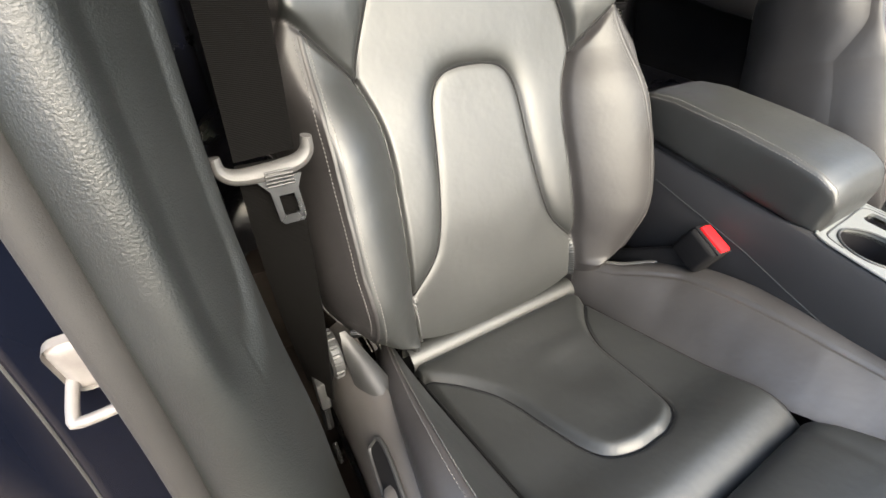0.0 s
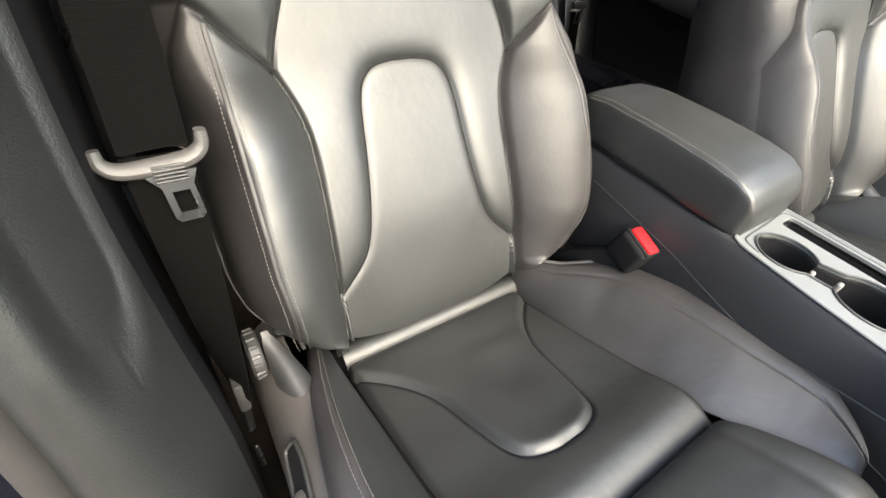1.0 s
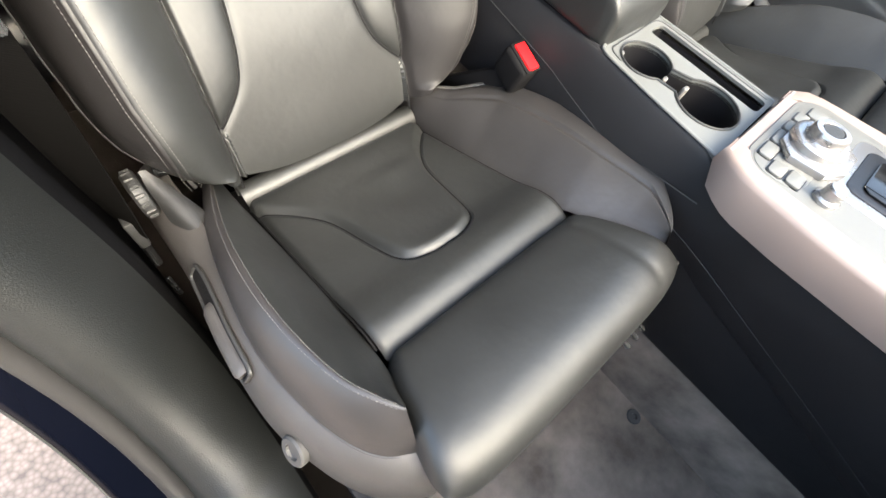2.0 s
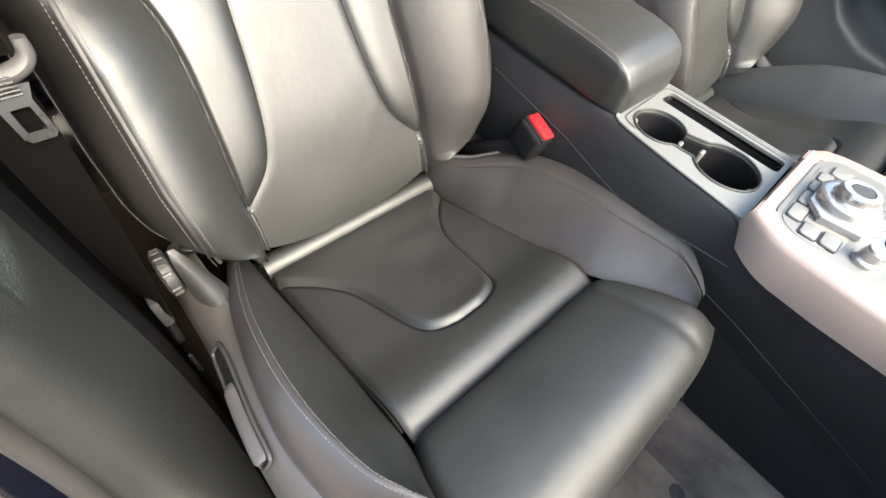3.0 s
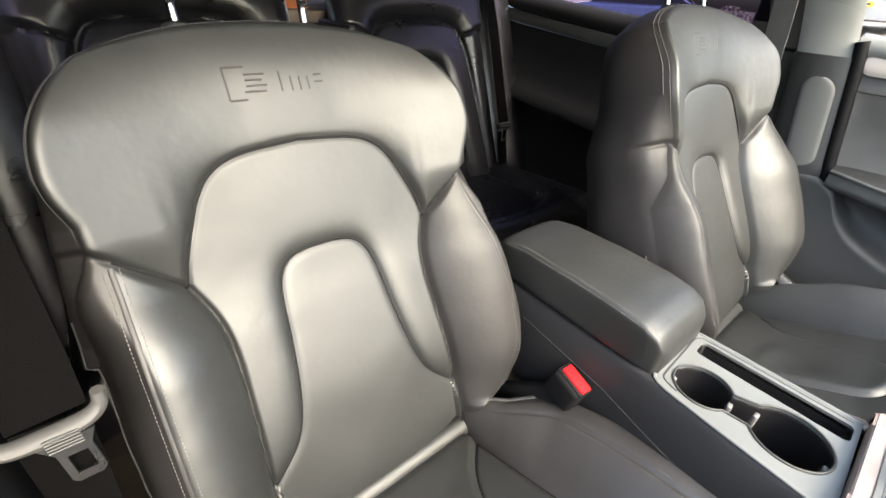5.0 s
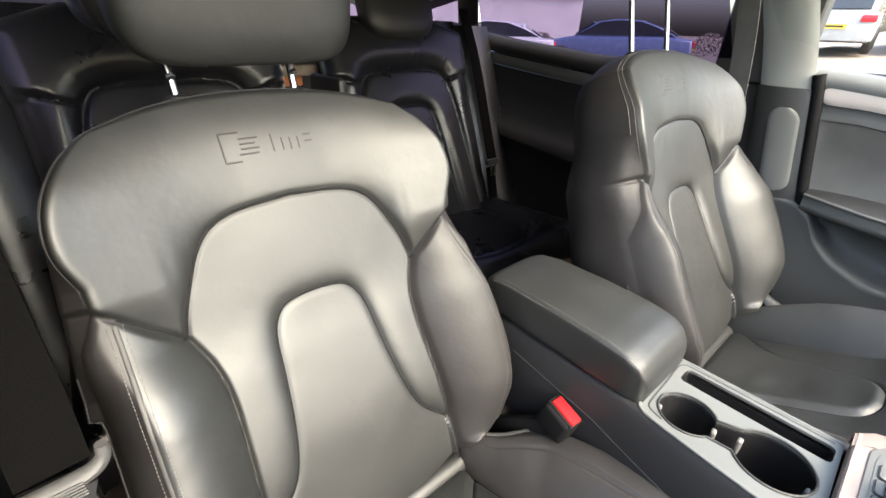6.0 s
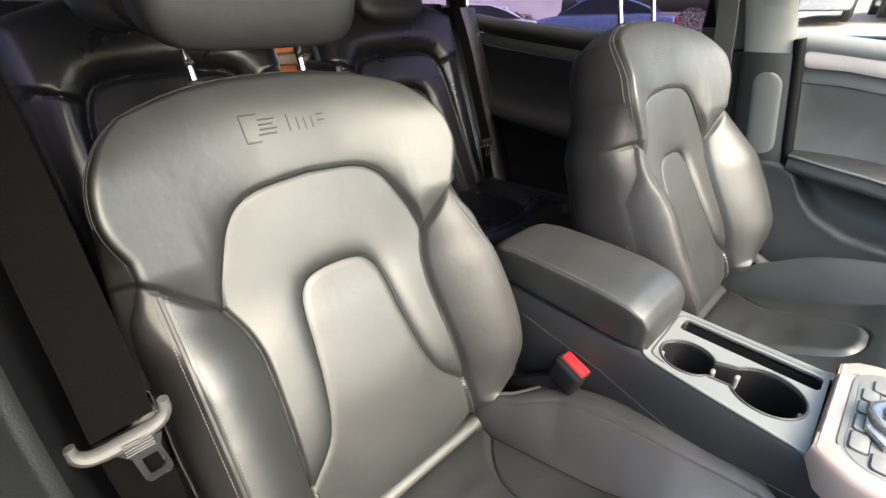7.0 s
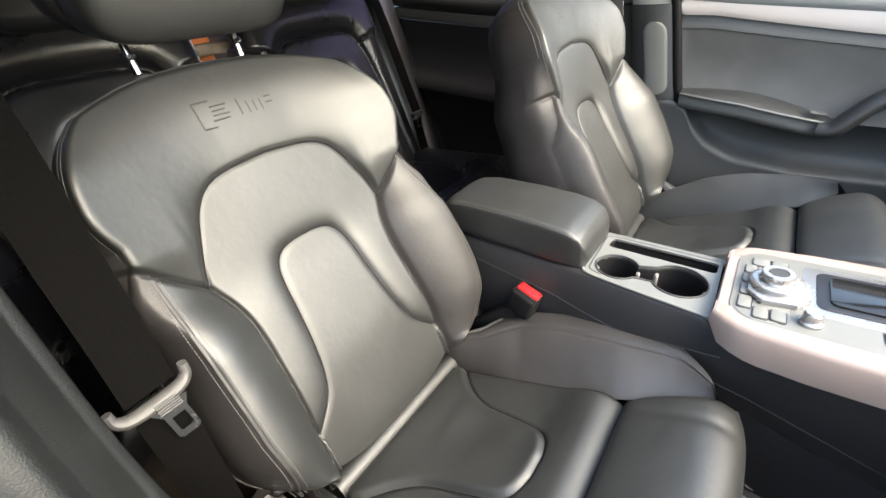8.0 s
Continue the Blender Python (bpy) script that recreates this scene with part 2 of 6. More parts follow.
def prism(outline, depth, bevel=0.003, m=None, seg=2):
    """An outline in the xy plane, raised by depth along z, with rounded rims."""
    bm = bmesh.new()
    f = bm.faces.new([bm.verts.new((x, y, 0)) for x, y in outline])
    up = bmesh.ops.extrude_face_region(bm, geom=[f])["geom"]
    bmesh.ops.translate(bm, verts=[v for v in up if isinstance(v, bmesh.types.BMVert)], vec=(0, 0, depth))
    bmesh.ops.recalc_face_normals(bm, faces=bm.faces)
    if bevel:
        rim = [e for e in bm.edges if len({round(v.co.z, 6) for v in e.verts}) == 1]
        bmesh.ops.bevel(bm, geom=rim, offset=bevel, segments=seg, profile=0.5, affect="EDGES")
    if m is not None:
        bm.transform(m)
    return bm


def rounded(x0, y0, x1, y1, r, n=6):
    """A rectangle with round corners, as an outline."""
    out = []
    for cx, cy, a in ((x1 - r, y1 - r, 0), (x0 + r, y1 - r, 90), (x0 + r, y0 + r, 180), (x1 - r, y0 + r, 270)):
        out += [(cx + r * math.cos(radians(a + 90 * k / n)), cy + r * math.sin(radians(a + 90 * k / n))) for k in range(n + 1)]
    return out


def smooth(x):
    x = np.clip(x, 0, 1)
    return x * x * (3 - 2 * x)


def nearest(u, v, curve):
    """The distance of each (u, v) from a curve."""
    p = np.stack([u, v], -1).reshape(-1, 2)
    best = np.full(len(p), 9.0)
    for k in range(0, len(curve) - 1):
        a, d = curve[k], curve[k + 1] - curve[k]
        s = np.clip(((p - a) @ d) / (d @ d + 1e-12), 0, 1)
        best = np.minimum(best, np.hypot(*(p - a - s[:, None] * d).T))
    return best.reshape(u.shape)


def inside(u, v, curve):
    """Whether each (u, v) lies inside a closed curve."""
    hit = np.zeros(u.shape, bool)
    for (x0, y0), (x1, y1) in zip(curve, np.roll(curve, -1, axis=0)):
        if y0 != y1:
            hit ^= ((v > y0) != (v > y1)) & (u < (x1 - x0) * (v - y0) / (y1 - y0) + x0)
    return hit


def mirrored(half):
    """A half curve from its outer end to the middle, made whole."""
    half = np.asarray(half, float)
    return np.vstack([half * (-1, 1), half[-2::-1]])


# ---- front seat ----
RECLINE, RISE = radians(24), radians(22)
CREASE = np.array([0, 0, 0.53])
B_UP, B_OUT = np.array([0, math.sin(RECLINE), math.cos(RECLINE)]), np.array([0, -math.cos(RECLINE), math.sin(RECLINE)])
C_ON, C_UP = np.array([0, -math.cos(RISE), math.sin(RISE)]), np.array([0, math.sin(RISE), math.cos(RISE)])
XX = np.array([1.0, 0, 0])

B_EDGE = spline([(0.172, 0.068), (0.208, 0.082), (0.239, 0.118), (0.259, 0.170), (0.266, 0.230), (0.262, 0.300), (0.247, 0.360), (0.229, 0.402),
                 (0.214, 0.433), (0.220, 0.457), (0.230, 0.487), (0.231, 0.512), (0.223, 0.545), (0.205, 0.578), (0.180, 0.604)], 200)
B_SEAM = np.array([(0.148, 0.0), (0.142, 0.10), (0.141, 0.15), (0.1365, 0.23), (0.134, 0.29), (0.139, 0.335), (0.155, 0.378)])
ARCH = mirrored(spline([(0.155, 0.378), (0.147, 0.406), (0.133, 0.440), (0.119, 0.468), (0.099, 0.490), (0.066, 0.503), (0.0, 0.509)], 60))
INSERT = mirrored(spline([(0.137, 0.117), (0.103, 0.152), (0.088, 0.184), (0.078, 0.230), (0.071, 0.280), (0.065, 0.333), (0.057, 0.359), (0.042, 0.374), (0.018, 0.3795), (0.0, 0.380)], 60))
W_LOW = np.array([(0.155, 0.378), (0.185, 0.405), (0.206, 0.425), (0.226, 0.44)])
WING = np.vstack([W_LOW[::-1] * (-1, 1), ARCH, W_LOW, [(0.4, 0.44), (0.4, 0.9), (-0.4, 0.9), (-0.4, 0.44)]])
INSERT_AREA = np.vstack([INSERT, [(0.137, -0.1), (-0.137, -0.1)]])


SEAT = {"worn": True}


def shift(u, v):
    """On a worn seat the bolster on the door side is flat and narrower, the other is full."""
    plump = 0.003 * smooth((v - 0.06) / 0.08) * (1 - smooth((v - 0.33) / 0.10))
    if not SEAT["worn"]:
        return plump + 0 * u
    worn = np.interp(v, [0.06, 0.10, 0.13, 0.20, 0.26, 0.30, 0.36, 0.40, 0.43, 0.46], [0, -0.002, -0.004, -0.016, -0.018, -0.016, -0.001, 0.011, 0.011, 0])
    return np.where(u < 0, worn, plump)


def back_height(u, v):
    """How far the leather of the backrest stands forward of its plane."""
    au = np.abs(u)
    h = ease(v, [-0.05, 0.0, 0.06, 0.13, 0.2, 0.3, 0.38, 0.5, 0.58, 0.63, 0.66], [-0.008, 0.002, 0.016, 0.022, 0.022, 0.012, 0.004, 0.008, 0.010, 0.0, -0.012])
    seam = ease(v, B_SEAM[:, 1], B_SEAM[:, 0])
    low = B_EDGE[:105]
    edge = np.interp(v, low[:, 1], low[:, 0]) + shift(u, v)
    s = (au - seam) / np.maximum(edge - seam, 0.01)
    top = np.where((u < 0) & SEAT["worn"], 0.62, 0.80)
    drop, tall = (1.30, 0.063) if SEAT["worn"] else (0.60, 0.074)
    rise = np.where(s < top, np.sin(np.pi / 2 * np.clip(s / top, 0, 1)) ** 0.85, 1 - drop * np.clip((s - top) / (1 - top), 0, 1.1) ** 1.7)
    bol = tall * rise * (0.35 + 0.65 * smooth((v - 0.02) / 0.14)) * (1 - 0.42 * smooth((v - 0.30) / 0.13))
    wing = 0.015 + 0.042 * np.clip((au - 0.05) / 0.17, 0, 1.3) ** 1.6 * smooth((v - 0.365) / 0.08) * (1 - 0.6 * smooth((v - 0.53) / 0.10))
    sd = nearest(u, v, WING[: len(W_LOW) * 2 + len(ARCH)]) * np.where(inside(u, v, WING), 1, -1)
    outer = smooth((au - 0.125) / 0.035)
    k = (1 - np.exp(-np.clip(sd + 0.002, 0, 1) / 0.013)) * (1 - outer) + smooth(0.5 + sd / 0.016) * outer
    h = h + bol * (1 - k) + wing * k
    di = nearest(u, v, INSERT)
    ins = inside(u, v, INSERT_AREA)
    h = h + 0.011 * np.where(ins, 0, 1 - np.exp(-di / 0.0105)) * (1 - k) * np.where(au < seam, 1, 0.3 + 0.7 * np.exp(-(((au - seam) / 0.05) ** 2)))
    h = h + 0.0018 * np.where(ins, 1 - np.exp(-((di / 0.006) ** 2)), 0)
    ds = np.abs(au - seam)
    for dist, deep, wide in ((np.abs(sd), 0.0025 + 0.0045 * outer, 0.0034), (di, 0.0014, 0.0022), (np.where(v < 0.378, ds, 1), 0.008, 0.0034)):
        h = h - deep * np.exp(-((dist / wide) ** 2))
    h = h + 0.0008 * np.exp(-((np.abs(au - 0.150) / 0.006) ** 2)) * np.exp(-(((v - 0.455) / 0.03) ** 2)) * -1
    return h


def band_line(v, s):
    """Where the stitched welt runs down a bolster, on either side."""
    if s < 0 and SEAT["worn"]:
        return np.interp(v, [0.05, 0.1, 0.19, 0.42], [0.196, 0.206, 0.212, 0.2085])
    return np.interp(v, [0.05, 0.1, 0.17, 0.25, 0.34, 0.42], [0.180, 0.210, 0.236, 0.241, 0.228, 0.2085])


def back_point(u, v, d):
    return CREASE + u[..., None] * XX + v[..., None] * B_UP + d[..., None] * B_OUT


def backrest(parent):
    na, nb = 240, 300
    a = np.linspace(-1, 1, na)
    a = np.sign(a) * np.abs(a) ** 0.96
    b = np.linspace(0, 1, nb)
    e = np.stack([np.interp(b, np.linspace(0, 1, len(B_EDGE)), B_EDGE[:, j]) for j in (0, 1)], 1)
    A, Bb = np.meshgrid(a, b)
    u = A * (e[:, :1] + shift(A, e[:, 1:]))
    v = e[:, 1:] + (0.040 * (1 - np.abs(A) ** 2.4)) * Bb**5 - 0.040 * (1 - np.abs(A) ** 3) * (1 - Bb) ** 5
    rim = np.minimum((1 - np.abs(A)) * e[:, :1], (1 - Bb) * 0.60)
    roll = np.clip(1 - rim / 0.011, 0, 1)
    d = back_height(u, v) - 0.011 * (1 - np.sqrt(np.maximum(1 - roll**2, 0)))
    pts = back_point(u, v, d)
    i = np.arange(na * nb).reshape(nb, na)
    f = np.stack([i[:-1, :-1], i[:-1, 1:], i[1:, 1:], i[1:, :-1]], -1)
    uc, vc = (x[:-1, :-1] * 0.25 + x[1:, :-1] * 0.25 + x[:-1, 1:] * 0.25 + x[1:, 1:] * 0.25 for x in (u, v))
    wing, ins = inside(uc, vc, WING), inside(uc, vc, INSERT_AREA)
    seam = ease(vc, B_SEAM[:, 1], B_SEAM[:, 0])
    outer = np.abs(uc) > np.where(uc < 0, band_line(vc, -1), band_line(vc, 1))
    areas = [("shoulder_panel", wing, LEATHER, "smooth black leather shoulder panel with an embossed mark"),
             ("centre_panel", ~wing & ins, LEATHER, ""),
             ("middle_panel", ~wing & ~ins & (np.abs(uc) <= seam), LEATHER, ""),
             ("back_bolster", ~wing & (np.abs(uc) > seam) & (uc < 0) & ~outer, LEATHER, "creased black leather side bolster"),
             # the console side takes the duller copy in place of its shade
             ("back_bolster", ~wing & (np.abs(uc) > seam) & (uc > 0) & ~outer, LEATHER_SIDE, "black leather side bolster"),
             ("bolster_side", ~wing & outer & (uc < 0), LEATHER_SIDE, "outer face of the bolster, dulled as if in shade"),
             ("bolster_side", ~wing & outer & (uc > 0), LEATHER_SIDE, "outer face of the bolster, dulled as if in shade")]
    flat, turned = pts.reshape(-1, 3), facing(pts).reshape(-1, 3)
    for name, mask, mat, label in areas:
        mask = mask & ~(ins & ~wing) if name != "centre_panel" else mask
        faces = f[mask]
        used, idx = np.unique(faces, return_inverse=True)
        link(name, flat[used], idx.reshape(-1, 4), mat, parent, label, normals=turned[used])
    # sides and rear of the backrest, behind the rolled rim
    rim_i = np.r_[i[0, :], i[1:, -1], i[-1, -2::-1], i[-2:0:-1, 0]]
    ru, rv, rd = u.ravel()[rim_i], v.ravel()[rim_i], d.ravel()[rim_i]
    rows = [(1.0, 0.0), (1.006, 0.04), (1.012, 0.10), (1.017, 0.2), (1.02, 0.35), (1.019, 0.5), (1.01, 0.65), (0.97, 0.9), (0.86, 1.0), (0.4, 1.02)]
    hull = np.interp(rv, [0.05, 0.29, 0.32, 0.50, 0.53], [0, 0, 0.259, 0.232, 0])
    fill = np.sign(ru) * np.maximum(0, hull - np.abs(ru))
    rear = -0.100 + 0.030 * smooth((rv - 0.42) / 0.10)
    loops = [back_point(ru * sc + fill * smooth(np.array(k / 0.16)), 0.3 + (rv - 0.3) * sc ** (0.6 if j < 8 else 1.0), rd + (rear - rd) * k) for j, (sc, k) in enumerate(rows)]
    loops = np.array(loops)
    n, k = loops.shape[:2]
    q = np.arange(n * k).reshape(n, k)
    nx = np.roll(q, -1, axis=1)
    ff = np.stack([q[:-1], q[1:], nx[1:], nx[:-1]], -1).reshape(-1, 4).tolist() + [q[-1].tolist()]
    link("back_cover", loops.reshape(-1, 3), ff, LEATHER_SIDE, parent, "black leather side and rear cover")
    # a double piped seam round the rim, and one more down each flank
    around = np.arange(na, len(rim_i))
    seam_at = lambda k, sc, sel: back_point(ru[sel] * sc + fill[sel] * smooth(np.array(k / 0.16)), 0.3 + (rv[sel] - 0.3) * sc**0.6, rd[sel] + (rear[sel] - rd[sel]) * k)
    for k, sc, start in ((0.02, 1.0025, 0.44), (0.085, 1.0105, 0.50)):
        sweep("piping", seam_at(k, sc, around[rv[around] > start])[::3], ring(0.0008, 0.0008, 6), PIPING, parent, "thin pale piping", up=(0.3, 1, 0.3))
    for side in (-1, 1):
        sel = around[(rv[around] <= (0.375 if SEAT["worn"] else 0.275)) & (ru[around] * side > 0)][::3]
        k = 0.03 + 0.08 * smooth((rv[sel] - 0.10) / 0.10)
        sc = np.interp(k, [0, 0.1, 0.35, 0.65, 0.9], [1.001, 1.013, 1.021, 1.011, 0.971]) + 0.0025
        sweep("piping", seam_at(k, sc, sel), ring(0.0009, 0.0009, 6), PIPING, parent, "thin pale piping", up=(0.3, 1, 0.3))


def stitches(name, path, out, parent, step=0.0042, size=(0.0040, 0.0007, 0.0003)):
    """One run of thread: short stitches laid along a path on the hide."""
    path, out = np.asarray(path), np.asarray(out)
    far = np.r_[0, np.cumsum(np.linalg.norm(np.diff(path, axis=0), axis=1))]
    k = np.arange(0, far[-1], step)
    p = np.stack([np.interp(k, far, path[:, j]) for j in range(3)], 1)
    n = np.stack([np.interp(k, far, out[:, j]) for j in range(3)], 1)
    t = np.gradient(p, axis=0)
    t /= np.linalg.norm(t, axis=1, keepdims=True)
    s = np.cross(n, t)
    vs, fs = [], []
    lx, ly, lz = size[0] / 2, size[1], size[2]
    for i in range(len(p)):
        c = [p[i] + a * t[i] * lx + b * s[i] * ly + h * n[i] for a, b, h in ((-1, 0, -0.0004), (0, -1, 0), (1, 0, -0.0004), (0, 1, 0), (0, 0, lz))]
        o = 5 * i
        vs += c
        fs += [(o, o + 1, o + 4), (o + 1, o + 2, o + 4), (o + 2, o + 3, o + 4), (o + 3, o, o + 4)]
    link(name, vs, fs, THREAD, parent, "grey thread", smooth=False)


def back_stitches(parent):
    for s in (-1, 1):
        v = np.linspace(0.055, 0.42, 120)
        mid = band_line(v, s)
        u = s * mid
        sweep("welt", back_point(u, v, back_height(u, v) + 0.0002), ring(0.0026, 0.0006, 10), LEATHER_SIDE, parent, "raised leather welt", up=tuple(B_OUT))
        for off in (-0.0062, 0.0062):
            u = s * (mid + off)
            stitches("stitching", back_point(u, v, back_height(u, v) + 0.0003), np.tile(B_OUT, (120, 1)), parent)


def back_seams(parent):
    """The sewn seams between the panels of the backrest: thin dark lines that stand in for the shade in their grooves.
    """
    edge = np.linspace(0.03, 0.376, 90)
    side = np.stack([ease(edge, B_SEAM[:, 1], B_SEAM[:, 0]), edge], 1)
    for line in (ARCH, INSERT, side, side * (-1, 1), W_LOW[:3], W_LOW[:3] * (-1, 1)):
        c = spline(line, 110)
        path = back_point(c[:, 0], c[:, 1], back_height(c[:, 0], c[:, 1]) + 0.0006)
        sweep("seam", path, ring(0.0019, 0.0010, 8), MATT, parent, "thin sewn seam, blackened for the shade in its groove", up=tuple(B_OUT))


def emboss(parent, turn=1):
    """The pressed mark on the shoulder panel, kept to plain shapes."""
    def bar(u0, v0, u1, v1, r=0.0008):
        k = np.linspace(0, 1, 8)
        u, v = turn * (u0 + (u1 - u0) * k), v0 + (v1 - v0) * k
        return back_point(u, v, back_height(u, v) + 0.0001)
    lines = [(-0.062, 0.556, -0.062, 0.590), (-0.062, 0.590, -0.040, 0.590), (-0.062, 0.556, -0.044, 0.556),
             (-0.042, 0.582, -0.020, 0.582), (-0.042, 0.576, -0.024, 0.576), (-0.042, 0.570, -0.020, 0.570), (-0.045, 0.564, -0.022, 0.564),
             (-0.004, 0.562, -0.004, 0.584), (0.008, 0.562, 0.008, 0.578), (0.018, 0.562, 0.018, 0.577), (0.028, 0.562, 0.028, 0.577), (0.036, 0.570, 0.046, 0.570), (0.036, 0.578, 0.046, 0.578)]
    for q in lines:
        sweep("pressed_line", bar(*q), ring(0.0011, 0.0005, 6), LEATHER_SIDE, parent, up=tuple(B_OUT))


PATCH = mirrored(spline([(0.150, 0.036), (0.113, 0.074), (0.090, 0.110), (0.080, 0.140), (0.073, 0.180), (0.062, 0.235), (0.048, 0.257), (0.022, 0.268), (0.0, 0.269)], 60))
PATCH_AREA = np.vstack([PATCH, [(0.150, -0.2), (-0.150, -0.2)]])


def cushion_height(u, w):
    h = -0.006 * (1 - (u / 0.16) ** 2) * smooth(w / 0.1) * (1 - smooth((w - 0.22) / 0.1))
    dp = nearest(u, w, PATCH)
    inn = inside(u, w, PATCH_AREA)
    h = h + np.where(inn, 0.009 * (1 - np.exp(-((dp / 0.007) ** 2))), 0) - 0.003 * np.exp(-((dp / 0.0026) ** 2))
    h = h - 0.004 * np.exp(-(((w - 0.15) / 0.03) ** 2 + ((u - 0.01) / 0.035) ** 2)) + 0.003 * np.exp(-(((w - 0.10) / 0.018) ** 2 + ((u - 0.03) / 0.05) ** 2))
    h = h + 0.006 * np.exp(-(((w - 0.29) / 0.035) ** 2)) - 0.018 * np.clip((w - 0.300) / 0.038, 0, 1) ** 2.2
    h = h - 0.010 * np.clip(1 - w / 0.025, 0, 1) ** 2
    edge = 0.152 - np.abs(u)
    return h - 0.008 * np.clip(1 - edge / 0.012, 0, 1) ** 2


def cushion_point(u, w, d):
    return CREASE + u[..., None] * XX + w[..., None] * C_ON + d[..., None] * C_UP


def door_bolster(parent):
    """The cushion bolster on the door side: a crescent on top, a stitched crest and a full outer face round to its nose."""
    n, k = 110, 26
    seam = spline([(-0.035, -0.157, -0.010), (0.05, -0.155, -0.010), (0.15, -0.153, -0.010), (0.25, -0.152, -0.010), (0.34, -0.155, -0.010), (0.38, -0.163, -0.008), (0.408, -0.171, 0.004)], n)
    crest = spline([(-0.035, -0.170, 0.044), (0.03, -0.183, 0.054), (0.10, -0.196, 0.066), (0.17, -0.206, 0.075), (0.24, -0.211, 0.070), (0.30, -0.209, 0.058), (0.355, -0.200, 0.045), (0.388, -0.186, 0.036), (0.410, -0.173, 0.028)], n)
    edge = spline([(-0.035, -0.190, 0.026), (0.03, -0.205, 0.036), (0.10, -0.219, 0.042), (0.164, -0.231, 0.034), (0.235, -0.243, 0.012), (0.285, -0.243, -0.001), (0.34, -0.235, -0.013), (0.383, -0.222, -0.021), (0.408, -0.205, -0.030), (0.424, -0.180, -0.036)], n)
    bow = lambda x, y, out: lambda q: x + (y - x) * q + out * np.sin(np.pi * q)
    rows = [bow(seam, crest, np.array((0.0, 0.0, 0.008)))(q) for q in np.sin(np.linspace(0, np.pi / 2, k))]
    # the face swells outwards between crest and edge, most where it is tallest
    full = 0.010 * np.sin(np.linspace(0.35, np.pi - 0.25, n))[:, None]
    nose = smooth(np.linspace(-2.6, 1, n))[:, None]
    rows += [crest + (edge - crest) * q + np.sin(np.pi * q ** 0.8) * full * (np.array((0.0, -1.0, 0.55)) * (1 - nose) + np.array((1.2, -0.3, 0.6)) * nose) for q in np.linspace(0.04, 1, k)]
    rows += [edge + np.array((-0.004, 0.006, -0.010)), edge + np.array((-0.012, 0.020, -0.060))]
    P = np.stack(rows)
    P[k - 1, :, 2] -= 0.0016
    Q = cushion_point(P[..., 1], P[..., 0], P[..., 2])
    grid("seat_bolster", Q[:k], LEATHER, parent, "raised leather cushion bolster with a stitched crest", flip=False)
    # the doorway's light on this face is put into its lighter leather
    grid("bolster_side", Q[k - 1:], LEATHER_LIT, parent, "outer face of the bolster, lightened as if lit from the doorway", flip=False)
    for row in (k - 3, k + 1):
        q = P[row]
        stitches("stitching", cushion_point(q[:, 1], q[:, 0], q[:, 2] + 0.0004)[5:-2], np.tile(C_UP + np.array((-0.3, 0, 0)), (n, 1))[5:-2], parent)
    q = edge + np.array((0, 0.001, 0.001))
    sweep("piping", cushion_point(q[:, 1], q[:, 0], q[:, 2])[30::2], ring(0.0016, 0.0016, 8), PIPING, parent, "thin pale piping")


